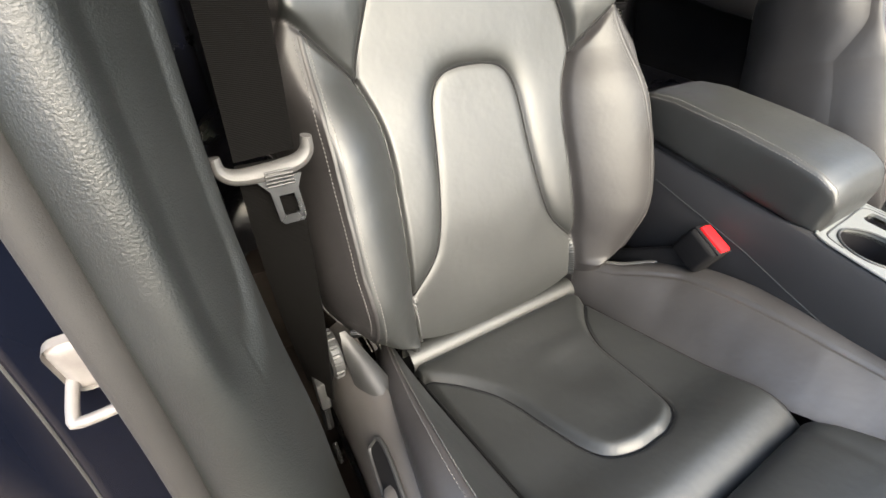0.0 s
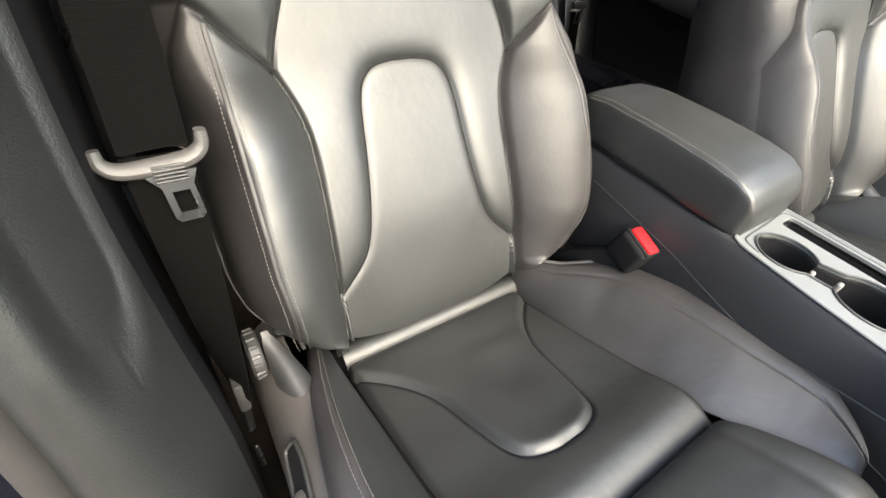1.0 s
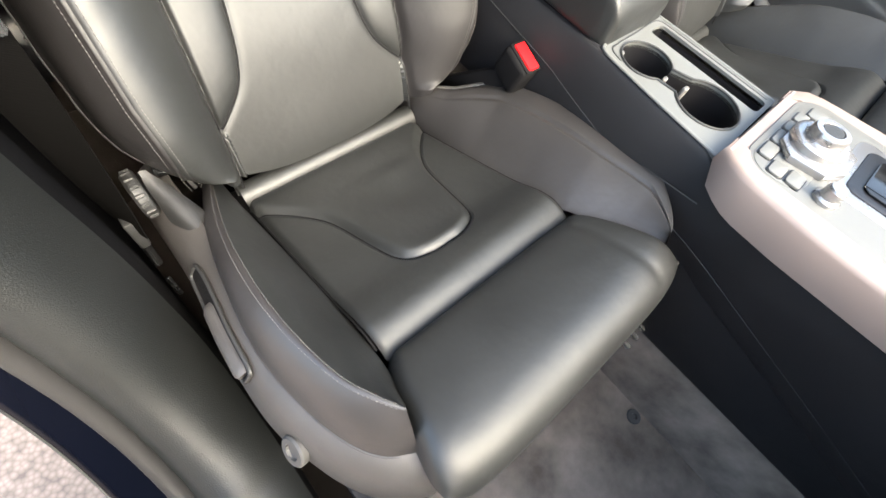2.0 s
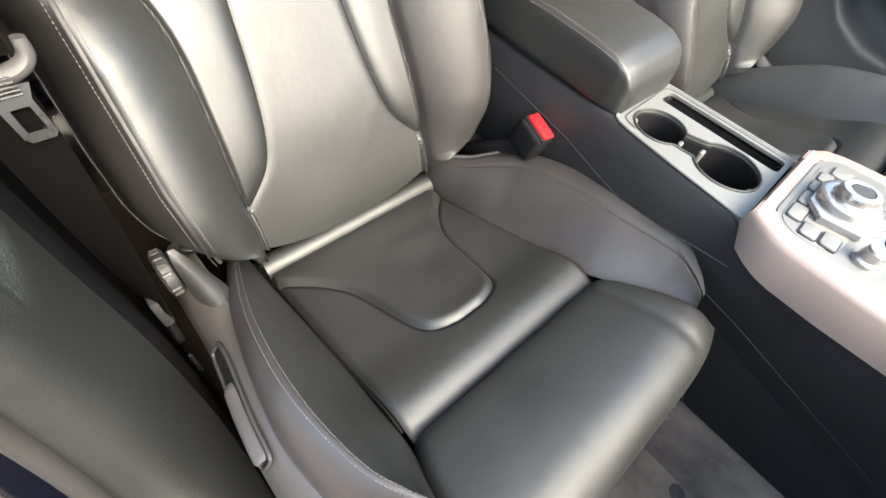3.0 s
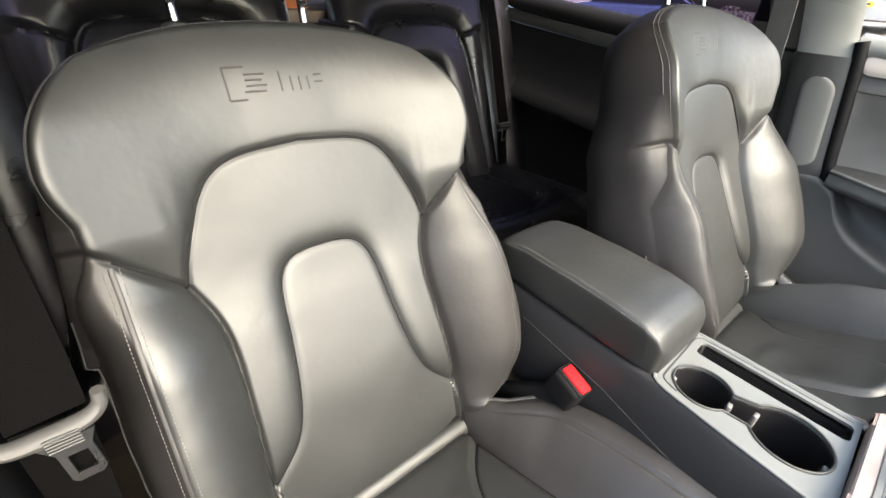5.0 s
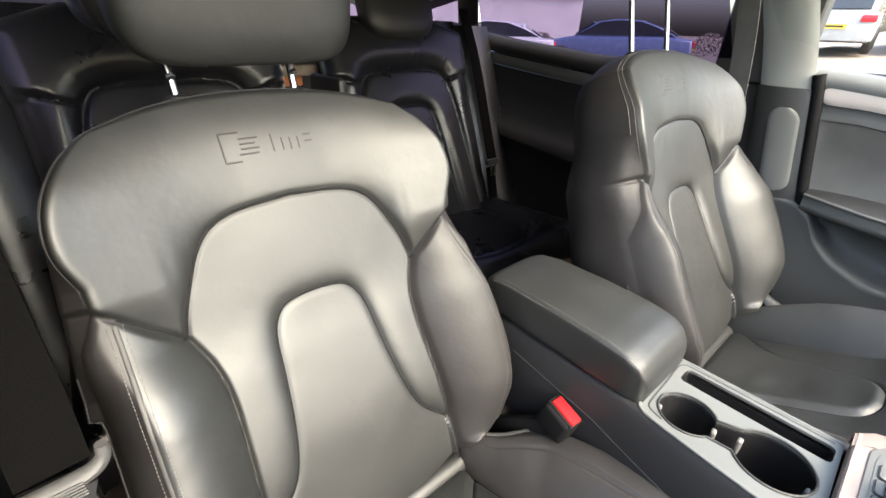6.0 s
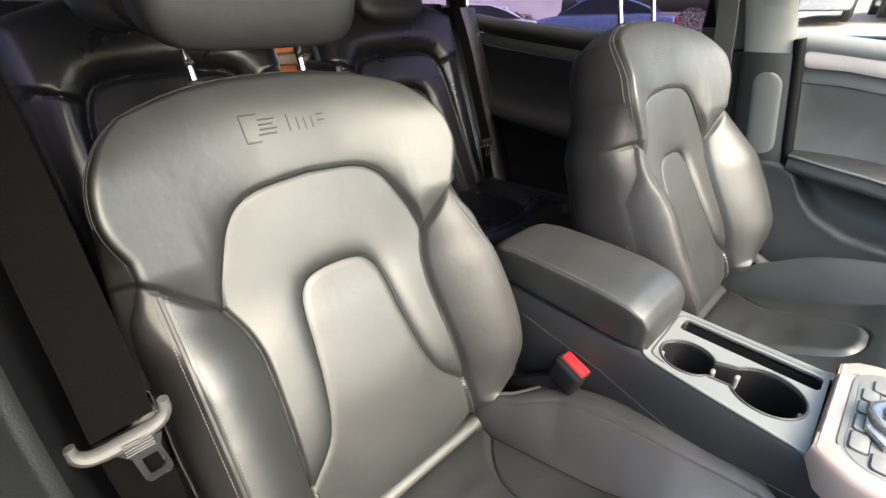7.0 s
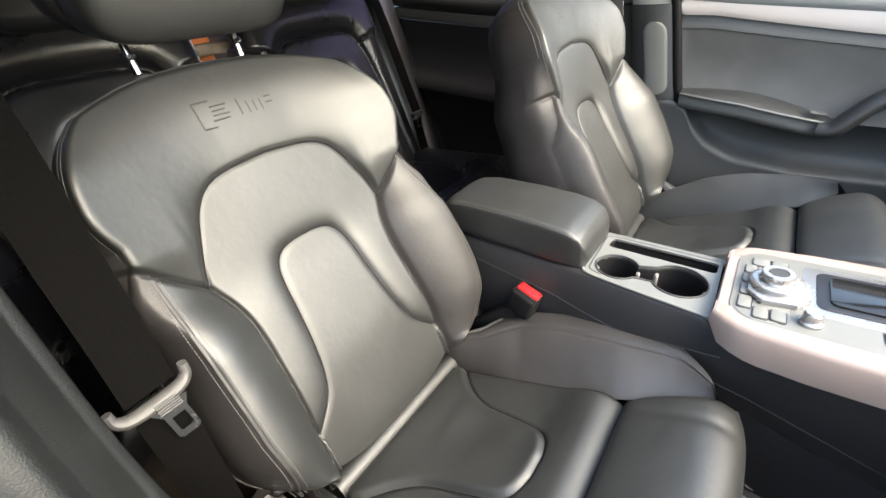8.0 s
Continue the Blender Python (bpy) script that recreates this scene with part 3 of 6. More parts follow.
def cushion(parent):
    u, w = np.meshgrid(np.linspace(-0.152, 0.152, 150), np.linspace(0.001, 0.338, 180))
    u = u * (1 - 0.02 * w / 0.34)
    d = cushion_height(u, w)
    pts = cushion_point(u, w, d)
    nb, na = u.shape
    i = np.arange(na * nb).reshape(nb, na)
    f = np.stack([i[:-1, :-1], i[1:, :-1], i[1:, 1:], i[:-1, 1:]], -1)[..., ::-1]
    uc, wc = (x[:-1, :-1] * 0.5 + x[1:, 1:] * 0.5 for x in (u, w))
    inn = inside(uc, wc, PATCH_AREA)
    turned = facing(pts).reshape(-1, 3)
    for name, mask in (("seat_patch", inn), ("seat_panel", ~inn)):
        used, idx = np.unique(f[mask], return_inverse=True)
        link(name, pts.reshape(-1, 3)[used], idx.reshape(-1, 4), LEATHER, parent, "softly dented leather sitting panel" if name == "seat_patch" else "", normals=turned[used])
    edge = np.linspace(0.015, 0.325, 80)
    side = np.stack([np.full_like(edge, 0.1515), edge], 1)
    for line in (PATCH, side, side * (-1, 1)):
        c = spline(line, 110)
        # a matt black line along each seam replaces the groove's shade
        sweep("seam", cushion_point(c[:, 0], c[:, 1], cushion_height(c[:, 0], c[:, 1]) + 0.0004), ring(0.0014, 0.0007, 8), MATT, parent, "thin sewn seam, blackened for the shade in its groove", up=tuple(C_UP))
    # roll in the crease
    x = np.linspace(-0.152, 0.156, 60)
    an = np.radians(np.linspace(200, -20, 16))
    U, AN = np.meshgrid(x, an)
    grid("crease_roll", cushion_point(U, -0.010 + 0.020 * np.cos(AN), 0.004 + 0.020 * np.sin(AN)), LEATHER, parent, "rounded leather roll in the crease", flip=True)
    # thigh extension
    q = spline([(0.3385, -0.030), (0.341, -0.008), (0.352, 0.002), (0.380, 0.006), (0.420, 0.006), (0.452, 0.001), (0.474, -0.014), (0.484, -0.036), (0.480, -0.060), (0.462, -0.078), (0.42, -0.085), (0.34, -0.085)], 70)
    k = np.linspace(-1, 1, 90)
    K, J = np.meshgrid(k, np.arange(len(q)))
    half = ease(q[:, 0], [0.338, 0.37, 0.42, 0.46, 0.485], [0.152, 0.166, 0.181, 0.188, 0.187])
    ef = np.clip((np.abs(K) - 0.86) / 0.14, 0, 1)
    dd = q[J, 1] - (q[J, 1] + 0.03) * (1 - np.sqrt(np.maximum(1 - ef**2.2, 0)))
    ww = q[J, 0] - 0.013 * np.abs(K) ** 6 * smooth((q[J, 0] - 0.42) / 0.06)
    crease = 0.0022 * np.exp(-(((K * half[:, None] - 0.128 - 0.10 * (q[J, 0] - 0.40)) / 0.008) ** 2)) * (q[J, 1] > -0.03)
    grid("thigh_extension", cushion_point(K * half[:, None], ww, dd - crease), LEATHER, parent, "pull-out leather thigh support with a rounded front", flip=True)
    door_bolster(parent)
    for s in (1,):
        w = np.r_[np.linspace(-0.035, 0.38, 60), 0.38 + 0.071 * np.sin(np.linspace(0.03, 1, 26) * np.pi / 2)]
        tip = np.clip((0.452 - w) / 0.05, 0, 1) ** 0.42
        uin = ease(w, [-0.04, 0.0, 0.15, 0.30, 0.34, 0.38, 0.42, 0.45], [0.158, 0.156, 0.153, 0.150, 0.154, 0.165, 0.172, 0.174])
        uout = ease(w, [-0.04, 0.03, 0.08, 0.15, 0.22, 0.30, 0.36, 0.42, 0.45], [0.225, 0.243, 0.251, 0.256, 0.260, 0.262, 0.257, 0.244, 0.232])
        keep = np.ones_like(w)
        if s > 0:  # towards the backrest the inner bolster is cut off on a slant
            uout = np.minimum(uout, np.interp(w, [-0.04, 0.0, 0.085, 0.15, 0.18, 0.5], [0.162, 0.166, 0.212, 0.255, 0.275, 0.3]))
            keep = smooth((w - 0.13) / 0.06)
        uout = uin + (uout - uin) * np.maximum(tip, 0.02)
        top = ease(w, [-0.04, 0.0, 0.06, 0.13, 0.20, 0.28, 0.36, 0.42, 0.455], [0.02, 0.036, 0.058, 0.074, 0.076, 0.064, 0.044, 0.028, 0.018])
        if s > 0:
            top = np.maximum(top, np.interp(w, [-0.035, 0.0, 0.08, 0.2], [0.035, 0.058, 0.060, 0.0]))
        top = top * (0.3 + 0.7 * tip)
        sq = np.linspace(0, 1, 64)
        S, Wd = np.meshgrid(sq, w)
        crest, fold = 0.86, 0.60
        lift = lambda x, kp: np.where(x < crest, np.sin(np.pi / 2 * np.clip(x / crest, 0, 1)) ** 1.1, 1 - 0.72 * kp * np.clip((x - crest) / (1 - crest), 0, 1) ** 1.7)
        U = uin[:, None] + (uout - uin)[:, None] * S
        D = -0.010 + (top + 0.010)[:, None] * lift(S, keep[:, None]) - 0.0026 * np.exp(-(((S - fold) / 0.022) ** 2))
        wall_u = np.stack([uout + 0.003, uout + 0.004, uout, uout - 0.02], 1)
        wall_d = np.stack([D[:, -1] + (-0.105 - D[:, -1]) * k for k in (0.18, 0.45, 0.8, 1.0)], 1)
        U, D = np.hstack([U, wall_u]), np.hstack([D, wall_d])
        Wd = np.repeat(w[:, None], U.shape[1], 1)
        grid("seat_bolster", cushion_point(s * U, Wd, D), LEATHER_BOLSTER, parent, "leather cushion bolster, lightened as if lit from above", flip=s > 0)
        for off in (fold - 0.045, fold + 0.045):
            rr = slice(22, 80)
            uu = uin + (uout - uin) * off
            stitches("stitching", cushion_point(s * uu, w, -0.010 + (top + 0.010) * lift(np.full_like(w, off), keep) + 0.0003)[rr], np.tile(C_UP, (len(w), 1))[rr], parent)
        if s > 0:
            rr = slice(3, 27)
            sweep("bolster_edge", cushion_point(uout + 0.001, w, D[:, 63] + 0.001)[rr], ring(0.003, 0.002, 8), GREY_BAR, parent, "pale folded leather edge")


def seat_hardware(parent):
    # outer valance of charcoal plastic: a skirt below the cushion bolster, wrapped round the front
    ys = np.linspace(0.07, -0.428, 50)
    zt = ease(-ys, [-0.07, 0.05, 0.115, 0.19, 0.26, 0.31, 0.37, 0.43], [0.592, 0.604, 0.614, 0.622, 0.631, 0.640, 0.650, 0.648])
    tx = ease(-ys, [-0.07, 0.10, 0.20, 0.28, 0.33, 0.375, 0.41, 0.428], [0.226, 0.226, 0.236, 0.236, 0.226, 0.208, 0.180, 0.150])
    sec = [(-0.010, 0.006), (0.0, 0.004), (0.010, -0.002), (0.020, -0.014), (0.028, -0.034), (0.034, -0.062), (0.036, -0.10), (0.030, -0.14), (0.016, -0.165)]
    P = np.stack([np.stack([-(tx + dx), ys - 0.5 * dx * smooth((-ys - 0.33) / 0.1), zt + dz], 1) for dx, dz in sec])
    grid("side_valance", P, VALANCE, parent, "charcoal plastic side valance", thick=0.004)
    run = lambda y0, y1, out, down, n=24: np.stack([np.interp(np.linspace(y0, y1, n), ys[::-1], -tx[::-1]) - out, np.linspace(y0, y1, n), np.interp(np.linspace(y0, y1, n), ys[::-1], zt[::-1]) - down], 1)
    up, lo = run(-0.092, -0.250, 0.013, 0.001, 40), run(-0.092, -0.250, 0.031, 0.030, 40)

    def slot(sx, ty, lift):
        """A point of the lever's slot: along it, across it, and lifted off the skirt."""
        k = np.clip(sx, 0, 1) * 39
        a, b = (np.stack([np.interp(k, np.arange(40), e[:, j]) for j in range(3)], -1) for e in (up, lo))
        return a + (b - a) * ty[..., None] + np.array((-0.0024, 0, 0.0020)) * lift

    an = np.linspace(0, 2 * np.pi, 64)
    sg = lambda x: np.sign(x) * np.abs(x) ** 0.42
    lx, ty = 0.5 + 0.47 * sg(np.cos(an)), 0.5 + 0.42 * sg(np.sin(an))
    rings = np.stack([slot(0.5 + (lx - 0.5) * r, 0.5 + (ty - 0.5) * r, 1.0) for r in (1.0, 0.6, 0.2, 0.01)])
    lever = grid("lever_recess", rings, MATT, parent, "black lever recess", thick=0.0015)
    sweep("recess_rim", slot(lx, ty, 1.6), ring(0.0024, 0.0024, 8), PLASTIC_GREY, lever, up=(1, 0, 0.4))
    hs = np.linspace(0.34, 0.93, 24)
    hp = slot(hs, 0.60 - 0.06 * np.sin(np.linspace(0, np.pi, 24)), 1.9)
    sweep("lever_handle", hp, ring(0.0045, 0.0095, 14), VALANCE, lever, "smooth charcoal pull lever", up=(1, 0, 0.6), scale=np.minimum(1, 0.35 + 2.4 * np.sin(np.linspace(0.05, np.pi - 0.12, 24))))
    knob = Matrix.Translation((-0.253, 0.018, 0.612)) @ Matrix.Rotation(radians(-90), 4, "Y")
    wheel = part("backrest_knob", lathe([(0.022, -0.008), (0.027, -0.007), (0.029, -0.004), (0.029, 0.004), (0.026, 0.0075), (0.014, 0.008), (0.0, 0.007)], knob, 36), PLASTIC_GREY, parent, "ribbed grey adjuster wheel")
    for k in range(16):
        r = knob @ Matrix.Rotation(2 * math.pi * k / 16, 4, "Z") @ Matrix.Translation((0.029, 0, 0))
        part("rib", box((-0.0018, -0.0026, -0.0055), (0.0018, 0.0026, 0.0055), 0.001, 1, r), PLASTIC_GREY, wheel)
    # smooth plastic horn between the backrest hinge and the valance
    a, b = np.linspace(0, 1, 24), np.linspace(-1, 1, 18)
    A, Bq = np.meshgrid(a, b)
    back = np.array((-0.238, 0.022, 0.640))
    mid = np.array((-0.222, -0.030, 0.596))
    fore = np.array((-0.214, -0.115, 0.588))
    line = ((1 - A) ** 2)[..., None] * back + (2 * A * (1 - A))[..., None] * mid + (A**2)[..., None] * fore
    wide = 0.005 + 0.018 * smooth(A * 1.3) * (1 - 0.95 * smooth((A - 0.45) / 0.55))
    P = line + np.stack([wide * Bq * 0.75, 0 * A, -wide * Bq * 0.15 + 0.010 * (1 - Bq**2) * smooth(A * 2) - 0.022 * np.clip(-Bq, 0, 1) ** 2 * smooth(A * 2)], -1)
    grid("hinge_cover", P, PLASTIC_GREY, parent, "smooth grey hinge cover", thick=0.006, flip=True)
    part("hinge_bolt", join(rod((-0.225, 0.022, 0.632), (-0.205, 0.012, 0.640), 0.008), rod((-0.232, 0.0, 0.622), (-0.222, 0.0, 0.622), 0.006)), STEEL, parent, "bare steel hinge bolt")
    cap = Matrix.Translation((-0.263, -0.328, 0.602)) @ Matrix.Rotation(radians(-62), 4, "Y")
    part("round_cap", lathe([(0.017, -0.002), (0.017, 0.004), (0.015, 0.006), (0.009, 0.006), (0.008, 0.003), (0, 0.003)], cap, 28), GREY_BAR, parent, "grey round screw cap")
    for x in (-0.235, 0.205):
        rail = part("seat_rail", box((x - 0.022, -0.46, 0.235), (x + 0.022, 0.12, 0.305), 0.005), STEEL, parent, "zinc-plated steel seat rail")
        part("rail_slot", box((x - 0.006, -0.458, 0.300), (x + 0.006, 0.10, 0.309), 0.002), HOLE, rail)
        part("rail_bracket", box((x - 0.015, -0.43, 0.30), (x + 0.015, 0.06, 0.47), 0.006), PLASTIC, parent)
    part("front_foot", box((-0.235, -0.452, 0.50), (-0.165, -0.405, 0.565), 0.012, 3), GREY_BAR, parent, "pale plastic rail end cover")
    part("seat_pan", box((-0.21, -0.40, 0.44), (0.21, 0.06, 0.50), 0.02, 3), PLASTIC, parent)
    for k in range(3):
        part("wire_clip", rod((0.135 + 0.020 * k, -0.470, 0.560), (0.142 + 0.020 * k, -0.500, 0.545), 0.004, seg=8), STEEL, parent, "small metal clip")


def pillow(c, size, m, power=3.2, na=48, nb=36):
    """A soft block: a rounded super-ellipsoid."""
    th, ph = np.meshgrid(np.linspace(-np.pi, np.pi, na), np.linspace(-np.pi / 2, np.pi / 2, nb))
    sg = lambda x: np.sign(x) * np.abs(x) ** (2 / power)
    P = np.stack([sg(np.cos(ph)) * sg(np.cos(th)), sg(np.cos(ph)) * sg(np.sin(th)), sg(np.sin(ph))], -1) * np.asarray(size) / 2
    R = np.array(m.to_3x3())
    return P @ R.T + np.asarray(c)


def headrest(parent):
    lean = Matrix.Rotation(0.10, 4, "X")
    head = grid("head_pad", pillow((0.0, 0.262, 1.252), (0.262, 0.110, 0.205), lean, 5.0), LEATHER, parent, "plump black leather head pad", flip=False)
    grid("pad_seam", pillow((-0.004, 0.305, 1.255), (0.280, 0.075, 0.200), lean, 4.0), LEATHER_SIDE, head)
    for x in (-0.083, 0.060):
        post = part("headrest_post", rod((x, 0.275, 1.105), (x, 0.30, 1.21), 0.0048), CHROME, parent, "notched chrome headrest post")
        for k in range(3):
            part("notch", rod((x - 0.0045, 0.277 + 0.0045 * k, 1.135 + 0.018 * k), (x + 0.004, 0.2735 + 0.0045 * k, 1.138 + 0.018 * k), 0.0035, seg=8), STEEL, post)
        part("post_collar", lathe([(0.015, 0), (0.014, 0.005), (0.009, 0.008), (0.0062, 0.008)], along((x, 0.272, 1.108), (x, 0.285, 1.16)), 20), PLASTIC, parent)


def front_seat(label, worn, turn=1):
    SEAT["worn"] = worn
    s = thing("front_seat", label, "car seat", group="front seats")
    backrest(s)
    back_stitches(s)
    back_seams(s)
    emboss(s, turn)
    cushion(s)
    seat_hardware(s)
    headrest(s)
    return s


driver_seat = front_seat("black leather sports seat with grey stitching and worn bolsters", True)
other_seat = front_seat("black leather sports seat beside the centre console", False, -1)
other_seat.matrix_world = pose(0.69, -0.175, 0.05) @ Matrix.Scale(-1, 4, (1, 0, 0))
# the other headrest stands pulled up on its posts
for ob in list(other_seat.children):
    if ob.name.startswith("head_pad"):
        ob.location.z += 0.085
        ob.location.y += 0.022
    if ob.name.startswith("headrest_post"):
        for notch in list(ob.children):
            bpy.data.objects.remove(notch)
        for v in ob.data.vertices:
            if v.co.z > 1.15:
                v.co.z += 0.085
                v.co.y += 0.022


# ---- centre console ----
GLOSS = material("piano_black", (0.006, 0.006, 0.006), 0.10, grain=200, bump=0.02, vary=0.1, spread=0.04)
def console():
    c = thing("centre_console", "black centre console with cup holders and pale aluminium trim", "console", (0.325, -0.3, 0.28))
    off = Vector((-0.325, 0.3, -0.28))
    sh = Matrix.Translation(off)

    def put(name, bm, mat, parent=c, label="", sharp=35):
        bm.transform(sh)
        return part(name, bm, mat, parent, label, sharp)

    # left and right flanks: lofted along y, from the top edge down to the carpet
    for s in (-1, 1):
        ys = np.linspace(0.10, -1.05, 60)
        topx = np.interp(-ys, [-0.1, 0.0, 0.15, 0.21, 0.28, 0.34, 0.385, 0.41, 0.5, 1.05], [0.055, 0.055, 0.058, 0.0665, 0.0740, 0.0795, 0.0835, 0.092, 0.102, 0.115] if s < 0 else [0.055, 0.055, 0.06, 0.0755, 0.0765, 0.0775, 0.0785, 0.09, 0.102, 0.115])
        topz = np.interp(-ys, [-0.1, 0.05, 0.15, 0.20, 0.382, 0.40, 0.6, 1.05], [0.765, 0.765, 0.766, 0.7705, 0.7705, 0.750, 0.748, 0.76])
        botz = np.interp(-ys, [-0.1, 0.3, 0.5, 0.76, 1.05], [0.60, 0.60, 0.57, 0.515, 0.46])
        front = smooth((-ys - 0.30) / 0.18)
        rows = []
        for k, bulge in ((-0.004, -0.012), (-0.002, -0.002), (0.02, 0.001), (0.05, 0.003), (0.10, 0.006), (0.25, 0.012), (0.5, 0.016), (0.75, 0.014), (1.0, 0.008), (1.02, -0.01)):
            rows.append(np.stack([0.325 + s * (topx + bulge - 0.045 * k * front), ys, topz + (botz - topz) * k], 1))
        P = np.array(rows) + np.array(off)
        flank = grid("flank", P, FLANK, c, "soft black side panel", flip=s < 0, thick=0.004)
        # thin trim seam along the flank
        seam_z = np.interp(-ys, [0.0, 0.15, 0.27, 0.38, 0.5, 0.61, 0.72, 1.05], [0.730, 0.712, 0.697, 0.676, 0.652, 0.622, 0.593, 0.50])
        kk = (seam_z - topz) / (botz - topz)
        path = np.stack([0.325 + s * (topx + np.interp(kk, [0, 0.1, 0.25, 0.5, 0.75, 1.0], [0, 0.006, 0.012, 0.016, 0.014, 0.008]) - 0.045 * kk * front + 0.0003), ys, seam_z], 1) + np.array(off)
        sweep("flank_seam", path[5:], ring(0.0007, 0.0007, 6), PLASTIC_GREY, flank, "thin pale seam")
        p2 = spline([(0.325 + s * 0.0835, -0.300, 0.697), (0.325 + s * 0.094, -0.35, 0.712), (0.325 + s * 0.103, -0.41, 0.727)], 12) + np.array(off)
        sweep("flank_seam", p2, ring(0.0008, 0.0008, 6), PLASTIC_GREY, flank)
        # carpeted tunnel wall below
        z = np.linspace(0.62, 0.27, 10)
        Y, Z = np.meshgrid(ys, z)
        X = 0.325 + s * (0.052 + 0.040 * smooth((0.62 - Z) / 0.35))
        grid("tunnel_carpet", np.stack([X, Y, Z], -1) + np.array(off), CARPET, c, "worn dark carpet", flip=s < 0, thick=0.006)
    # lid under the armrest and the deck behind it
    put("rear_deck", box((0.270, -0.21, 0.70), (0.380, 0.13, 0.762), 0.008, 3), PLASTIC)

    # satin deck with two joined cup wells and a slot
    z0 = 0.772
    cups = [(0.302, -0.243, 0.034), (0.309, -0.333, 0.041)]
    ring_pts = []
    for j, (cx, cy, r) in enumerate(cups):
        lo, hi = (-58, 238) if j == 0 else (122, 418)
        ring_pts += [(cx + r * math.cos(radians(a)), cy + r * math.sin(radians(a))) for a in np.linspace(lo, hi, 30)]
    slot = rounded(0.357, -0.378, 0.388, -0.210, 0.007, 4)
    deck = [(0.260, -0.216), (0.264, -0.202), (0.274, -0.195), (0.390, -0.190), (0.397, -0.193), (0.400, -0.200), (0.402, -0.383), (0.243, -0.386), (0.247, -0.340), (0.2525, -0.280)]

    def plate(name, outline, holes, zt, thick, mat, parent, label="", fall=0.0):
        bm = bmesh.new()
        loops = []
        for loop in [outline] + holes:
            vs = [bm.verts.new((x, y, zt)) for x, y in loop]
            loops += [bm.edges.new((vs[k], vs[(k + 1) % len(vs)])) for k in range(len(vs))]
        bmesh.ops.triangle_fill(bm, use_beauty=True, use_dissolve=False, edges=loops)
        bmesh.ops.recalc_face_normals(bm, faces=bm.faces)
        if bm.faces[:] and bm.faces[:][0].normal.z < 0:
            bmesh.ops.reverse_faces(bm, faces=bm.faces)
        ext = bmesh.ops.extrude_face_region(bm, geom=bm.faces[:])["geom"]
        bmesh.ops.translate(bm, verts=[v for v in ext if isinstance(v, bmesh.types.BMVert)], vec=(0, 0, -thick))
        return put(name, bm, mat, parent, label, 30)

    d = plate("cup_deck", deck, [ring_pts, slot], z0, 0.008, SATIN, c, "satin grey deck round the cup holders")
    rim = np.array([(x, y, z0 + 0.0005) for x, y in ring_pts + ring_pts[:2]]) + np.array(off)
    sweep("cup_rim", rim, ring(0.0016, 0.0016, 8), PLASTIC_GREY, d)
    edge = spline([(0.243, -0.384, z0), (0.247, -0.340, z0), (0.2525, -0.280, z0), (0.260, -0.216, z0), (0.265, -0.202, z0), (0.275, -0.195, z0), (0.330, -0.192, z0), (0.392, -0.190, z0), (0.400, -0.199, z0), (0.402, -0.383, z0)], 60) + np.array(off)
    groove = spline([(0.268, -0.226, z0), (0.275, -0.207, z0), (0.290, -0.203, z0), (0.340, -0.201, z0), (0.380, -0.199, z0), (0.391, -0.204, z0), (0.394, -0.218, z0), (0.395, -0.300, z0), (0.395, -0.375, z0)], 60) + np.array(off)
    sweep("deck_groove", groove, ring(0.0013, 0.0006, 8), PLASTIC_GREY, d, "dark groove inside the raised rim")
    sweep("deck_edge", edge, ring(0.0022, 0.0016, 8), SATIN, d)
    well = bmesh.new()
    n = len(ring_pts)
    tops = [well.verts.new((x, y, z0 - 0.004)) for x, y in ring_pts]
    lows = [well.verts.new((x, y, z0 - 0.075)) for x, y in ring_pts]
    for k in range(n):
        well.faces.new((tops[k], tops[(k + 1) % n], lows[(k + 1) % n], lows[k]))
    well.faces.new(lows)
    put("cup_well", well, HOLE, d, "deep black double cup well")
    sw = bmesh.new()
    tops = [sw.verts.new((x, y, z0 - 0.004)) for x, y in slot]
    lows = [sw.verts.new((x, y, z0 - 0.03)) for x, y in slot]
    for k in range(len(slot)):
        sw.faces.new((tops[k], tops[(k + 1) % len(slot)], lows[(k + 1) % len(slot)], lows[k]))
    sw.faces.new(lows)
    put("coin_slot", sw, HOLE, d, "narrow black storage slot")
    for x, y, a in ((0.2940, -0.2125, 78), (0.3085, -0.2745, -80), (0.3200, -0.3000, 85), (0.3050, -0.3705, -85)):
        m = Matrix.Translation((x, y, z0 - 0.018)) @ Matrix.Rotation(radians(a), 4, "Z")
        put("cup_grip", box((-0.003, -0.005, -0.012), (0.003, 0.005, 0.012), 0.0022, 3, m), GRIPPER, d, "small pale cup gripper")

    # aluminium surround with its control island
    ys = np.linspace(-0.386, -1.0, 40)
    zt = np.interp(-ys, [0.386, 0.40, 0.6, 1.0], [0.786, 0.790, 0.800, 0.835])
    half = np.interp(-ys, [0.386, 0.395, 0.42, 0.5, 1.0], [0.086, 0.098, 0.108, 0.116, 0.125])
    low = np.interp(-ys, [0.386, 0.40, 0.44, 0.6, 1.0], [0.772, 0.752, 0.742, 0.752, 0.78])
    rows = []
    for q, drop in ((-0.995, 1.0), (-1.008, 0.75), (-1.005, 0.4), (-0.995, 0.14), (-0.98, 0.03), (-0.955, 0.0), (-0.7, 0.0)):
        rows.append(np.stack([0.325 + q * half, ys, zt + (low - zt) * drop], 1))
    left = np.array(rows)
    right = left.copy()
    right[..., 0] = 0.65 - right[..., 0]
